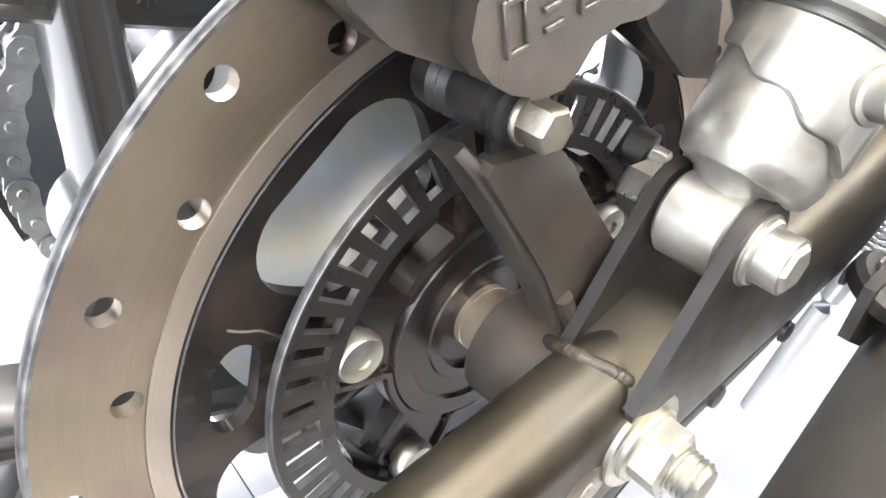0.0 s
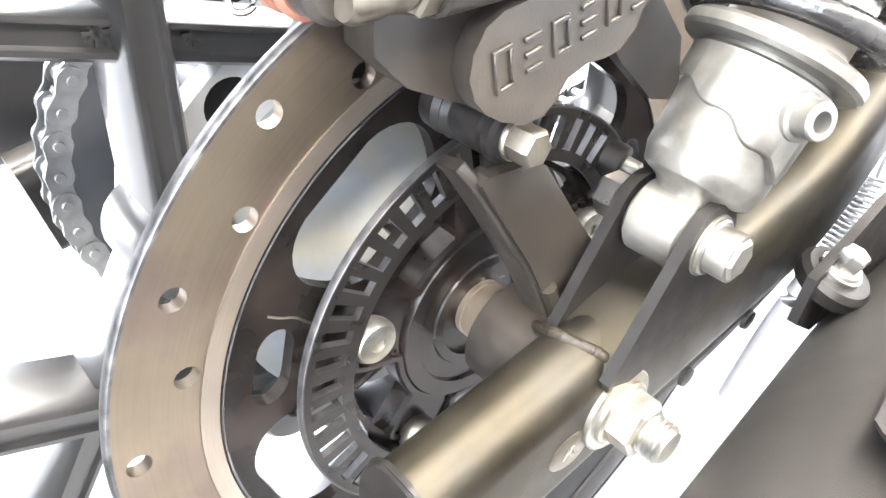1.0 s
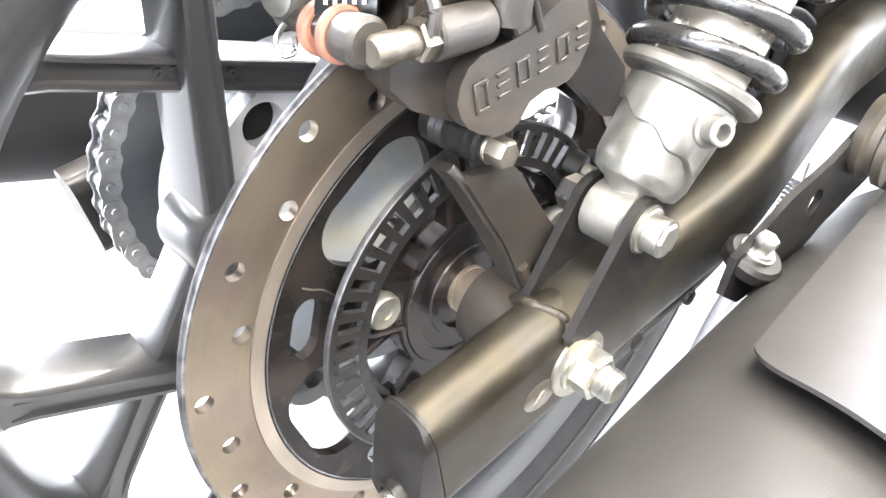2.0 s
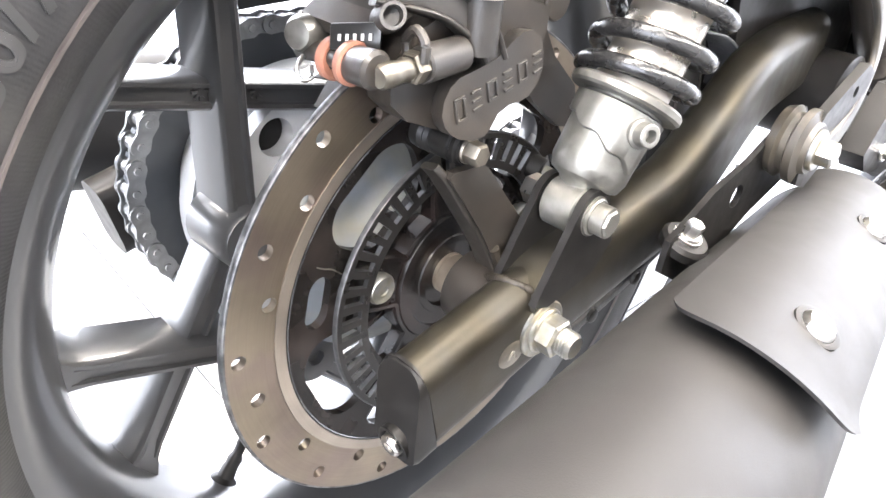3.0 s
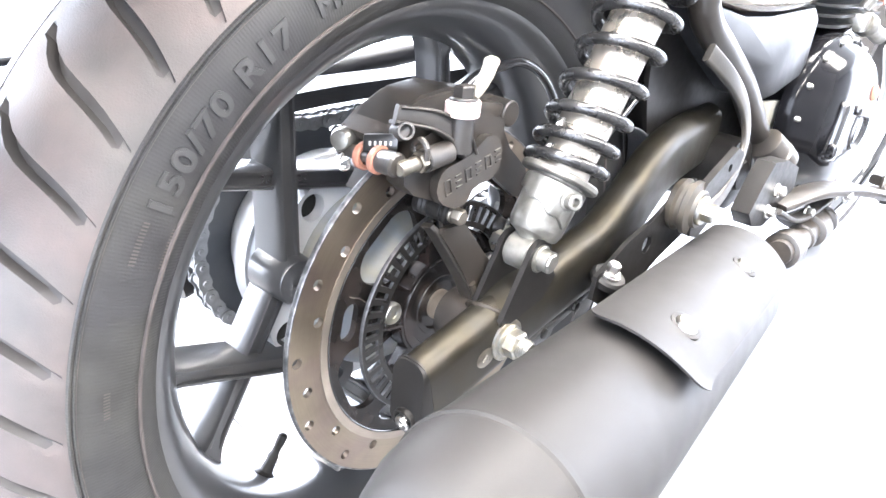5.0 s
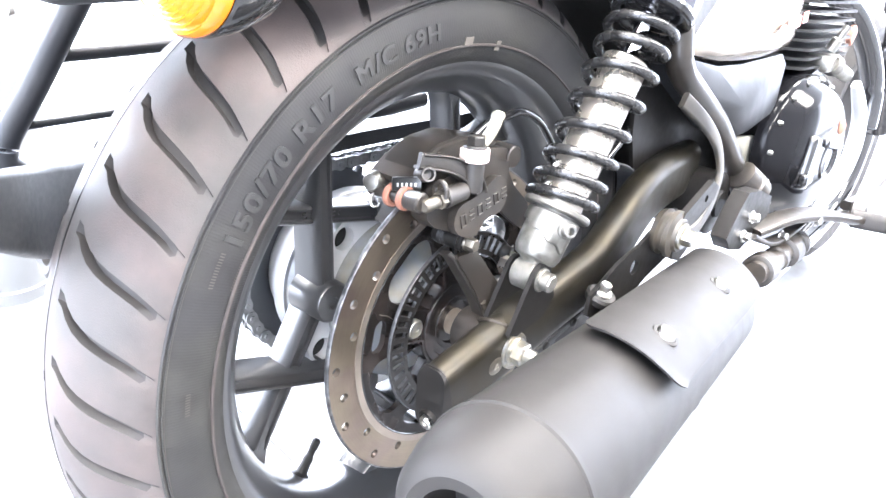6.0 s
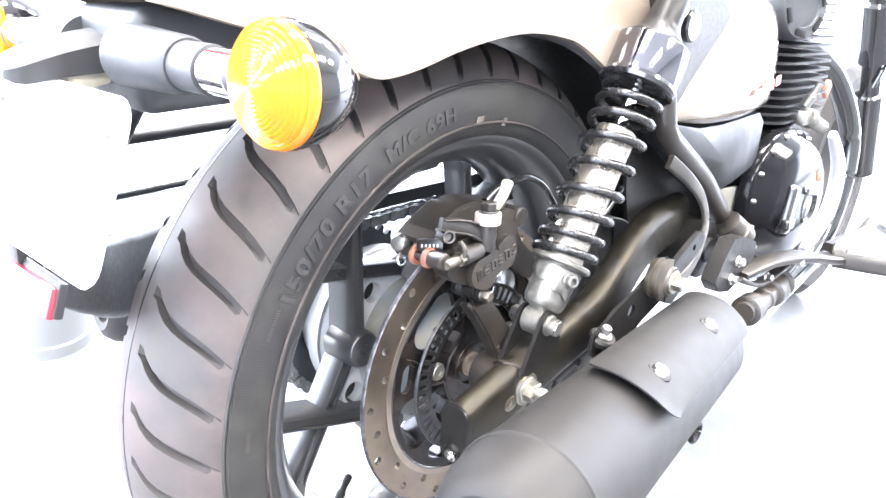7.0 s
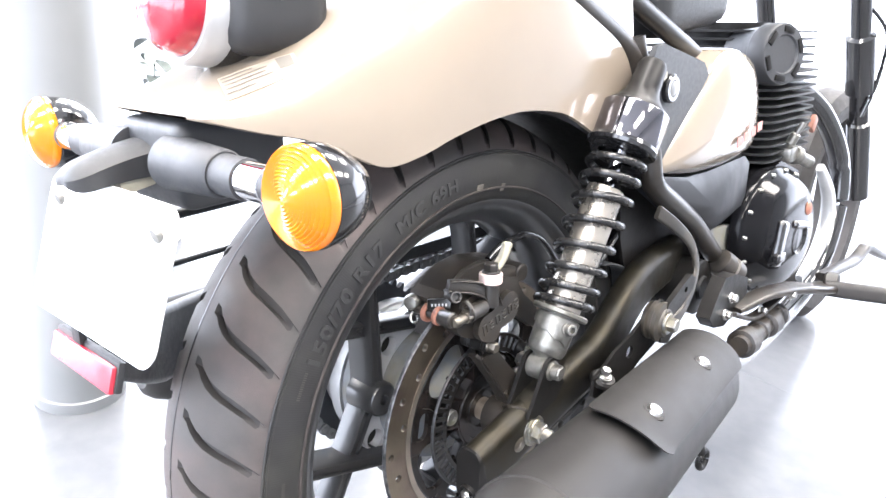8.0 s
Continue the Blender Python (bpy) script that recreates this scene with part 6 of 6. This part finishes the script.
intake = part("intake_cover", b, "grey_plastic", bike, "grey slotted round intake cover")
d1, u1_, v1_ = basis(IA)
for k in range(6):
    a = 2 * math.pi * k / 6 + 0.35
    w = u1_ * math.cos(a) + v1_ * math.sin(a)
    b = B()
    block(b, IO + IA * 0.0345 + w * 0.037, (0.022, 0.009, 0.004), 0.001, Matrix((d1.cross(w), w, d1)).transposed())
    part("slot", b, "dull", intake)
# orange spot on the cover, added as a small raised disc
b = B()
lathe(b, (0.728, -0.192, 0.121), (-0.15, -1, 0.1), [(0, 0.011), (0.004, 0.011), (0.006, 0.008), (0.006, 0.0)], 24)
part("oil_plug", b, "orange", eng, "small raised orange spot")
b = B()
block(b, (0.955, -0.118, 0.236), (0.022, 0.010, 0.030), 0.004, Euler((0, radians(35), 0)).to_matrix())
part("lead_clip", b, "orange", bike, "small red clip beside the cylinder")
# plain block added to close the dark space behind the side panel
b = B()
block(b, (0.475, 0.0, 0.205), (0.20, 0.20, 0.33), 0.03, None, 3)
part("gearbox", b, "dull", bike, "black block added to fill the dark space behind the side panel")
b = B()
lathe(b, (0.405, 0.115, 0.055), (0, -1, 0), [(0, 0.036), (0.002, 0.040), (0.268, 0.040), (0.270, 0.036), (0.272, 0.018), (0.276, 0.016)], 36)
part("swingarm_pivot", b, "dull", bike)
b = B()
block(b, (0.40, -0.05, 0.455), (0.22, 0.13, 0.10), 0.035, Euler((0, radians(-6), 0)).to_matrix(), 4)
part("battery_box", b, "plastic", bike)
b = B()
sweep(b, spline([(-0.12, YC, 0.60), (0.05, YC, 0.60), (0.25, YC, 0.575), (0.45, YC, 0.60)], 8), round_rect(0.22, 0.07, 0.03))
part("seat", b, "plastic", bike, "black seat")
b = B()
sweep(b, spline([(0.42, YC, 0.66), (0.55, YC, 0.68), (0.80, YC, 0.70), (0.98, YC, 0.68)], 8), round_rect(0.25, 0.20, 0.08, 6))
part("fuel_tank", b, "cream", bike, "gloss cream fuel tank")
# -- front fork and wheel --
for s in (-1, 1):
    b = B()
    FD = Vector((1.425 - 1.235, 0, 0.055 - 0.402)).normalized()
    lathe(b, (1.16, YC + s * 0.098, 0.54), FD, [(0, 0.021), (0.16, 0.021), (0.165, 0.030), (0.30, 0.030), (0.305, 0.0205), (0.38, 0.0205), (0.385, 0.026), (0.60, 0.026)], 28)
    part("fork_leg", b, "gloss", bike, "black telescopic fork leg")
b = B()
tube(b, [(1.20, -0.12, 0.46), (1.27, -0.15, 0.40), (1.30, -0.14, 0.30), (1.30, -0.12, 0.22)], 0.004, 8, 8)
part("front_hose", b, "gloss", bike)
b = B()
lathe(b, (1.43, YC, -0.0238), (0, 1, 0), [(-0.055, 0.225), (-0.058, 0.26), (-0.04, 0.287), (0, 0.297), (0.04, 0.287), (0.058, 0.26), (0.055, 0.225)], 72, closed=True)
part("front_wheel", b, "groove", bike)

# -- the far silencer --
b = B()
far_o, far_d = ex(0.26), EXD
mirror = lambda v: Vector((v.x, 2 * YC - v.y, v.z))
lathe(b, mirror(far_o), Vector((far_d.x, -far_d.y, far_d.z)), [(-0.06, 0.020), (-0.02, 0.022), (0.0, 0.034), (0.03, 0.050), (0.06, 0.0555), (0.434, 0.0575), (0.4345, 0.0590), (0.4395, 0.0592), (0.441, 0.0575), (0.462, 0.0555), (0.480, 0.0505), (0.490, 0.044), (0.494, 0.036), (0.492, 0.028), (0.45, 0.027), (0.45, 0.0)], 64)
part("exhaust_silencer", b, "muffler", bike, "matt black exhaust silencer on the far side")

# -- potted plant behind the motorcycle --
M["plant_stem"] = material("pale_stem", (0.45, 0.48, 0.40), 0.6, vary=0.1)
plant = thing("potted_plant", "small dark-leaved plant in a white pot on the floor", "plant", (0.331, 1.27, 0.0))
b = B()
lathe(b, (0, 0, 0), (0, 0, 1), [(0.0, 0.0), (0.0, 0.050), (0.004, 0.053), (0.115, 0.066), (0.120, 0.070), (0.130, 0.070), (0.130, 0.062), (0.112, 0.060), (0.112, 0.0)], 40)
part("pot", b, "white", plant, "white tapered pot")
b = B()
tube(b, [(0, 0, 0.10), (0.004, 0.003, 0.25), (-0.004, 0.0, 0.40), (0.002, 0.002, 0.50)], 0.0028, 8, 6)
part("stem", b, "plant_stem", plant)
leaf_rng = random.Random(11)
for k in range(15):
    h = 0.345 + 0.175 * k / 14
    a = 2.4 * k + leaf_rng.uniform(-0.4, 0.4)
    L, W = leaf_rng.uniform(0.052, 0.082), leaf_rng.uniform(0.016, 0.025)
    rise = leaf_rng.uniform(0.1, 0.7)
    b = B()
    rows = []
    for i in range(7):
        t = i / 6
        w_ = W * math.sin(math.pi * min(1, 0.06 + 0.94 * t)) ** 0.8
        out, zz = L * t, h + L * (rise * t - 0.75 * t * t)
        rows.append([b.verts.new((math.cos(a) * out - math.sin(a) * s * w_, math.sin(a) * out + math.cos(a) * s * w_, zz + (0.004 * abs(s) if s else 0.0) + dz)) for s, dz in ((-1, 0), (0, 0), (1, 0), (1, -0.0008), (0, -0.0008), (-1, -0.0008))])
    for p, q in zip(rows, rows[1:]):
        for j in range(6):
            b.faces.new((p[j], p[(j + 1) % 6], q[(j + 1) % 6], q[j]))
    b.faces.new(rows[0][::-1]), b.faces.new(rows[-1])
    part("leaf", b, "leaf", plant)

# ---- floor tiles ----
tile_mesh = None
TILE = 1.0
for i in range(12):
    for j in range(9):
        x, y = -5 + TILE * (i + 0.5), -4 + TILE * (j + 0.5)
        if tile_mesh is None:
            b = B()
            block(b, (0, 0, 0), (TILE - 0.001, TILE - 0.001, 0.012), 0.0004, None, 1)
            t_ = part("floor_tile", b, "floor", floor)
            tile_mesh = t_.data
        else:
            t_ = new("floor_tile", tile_mesh)
            t_.parent = floor
        t_.location = (x, y, -0.006)
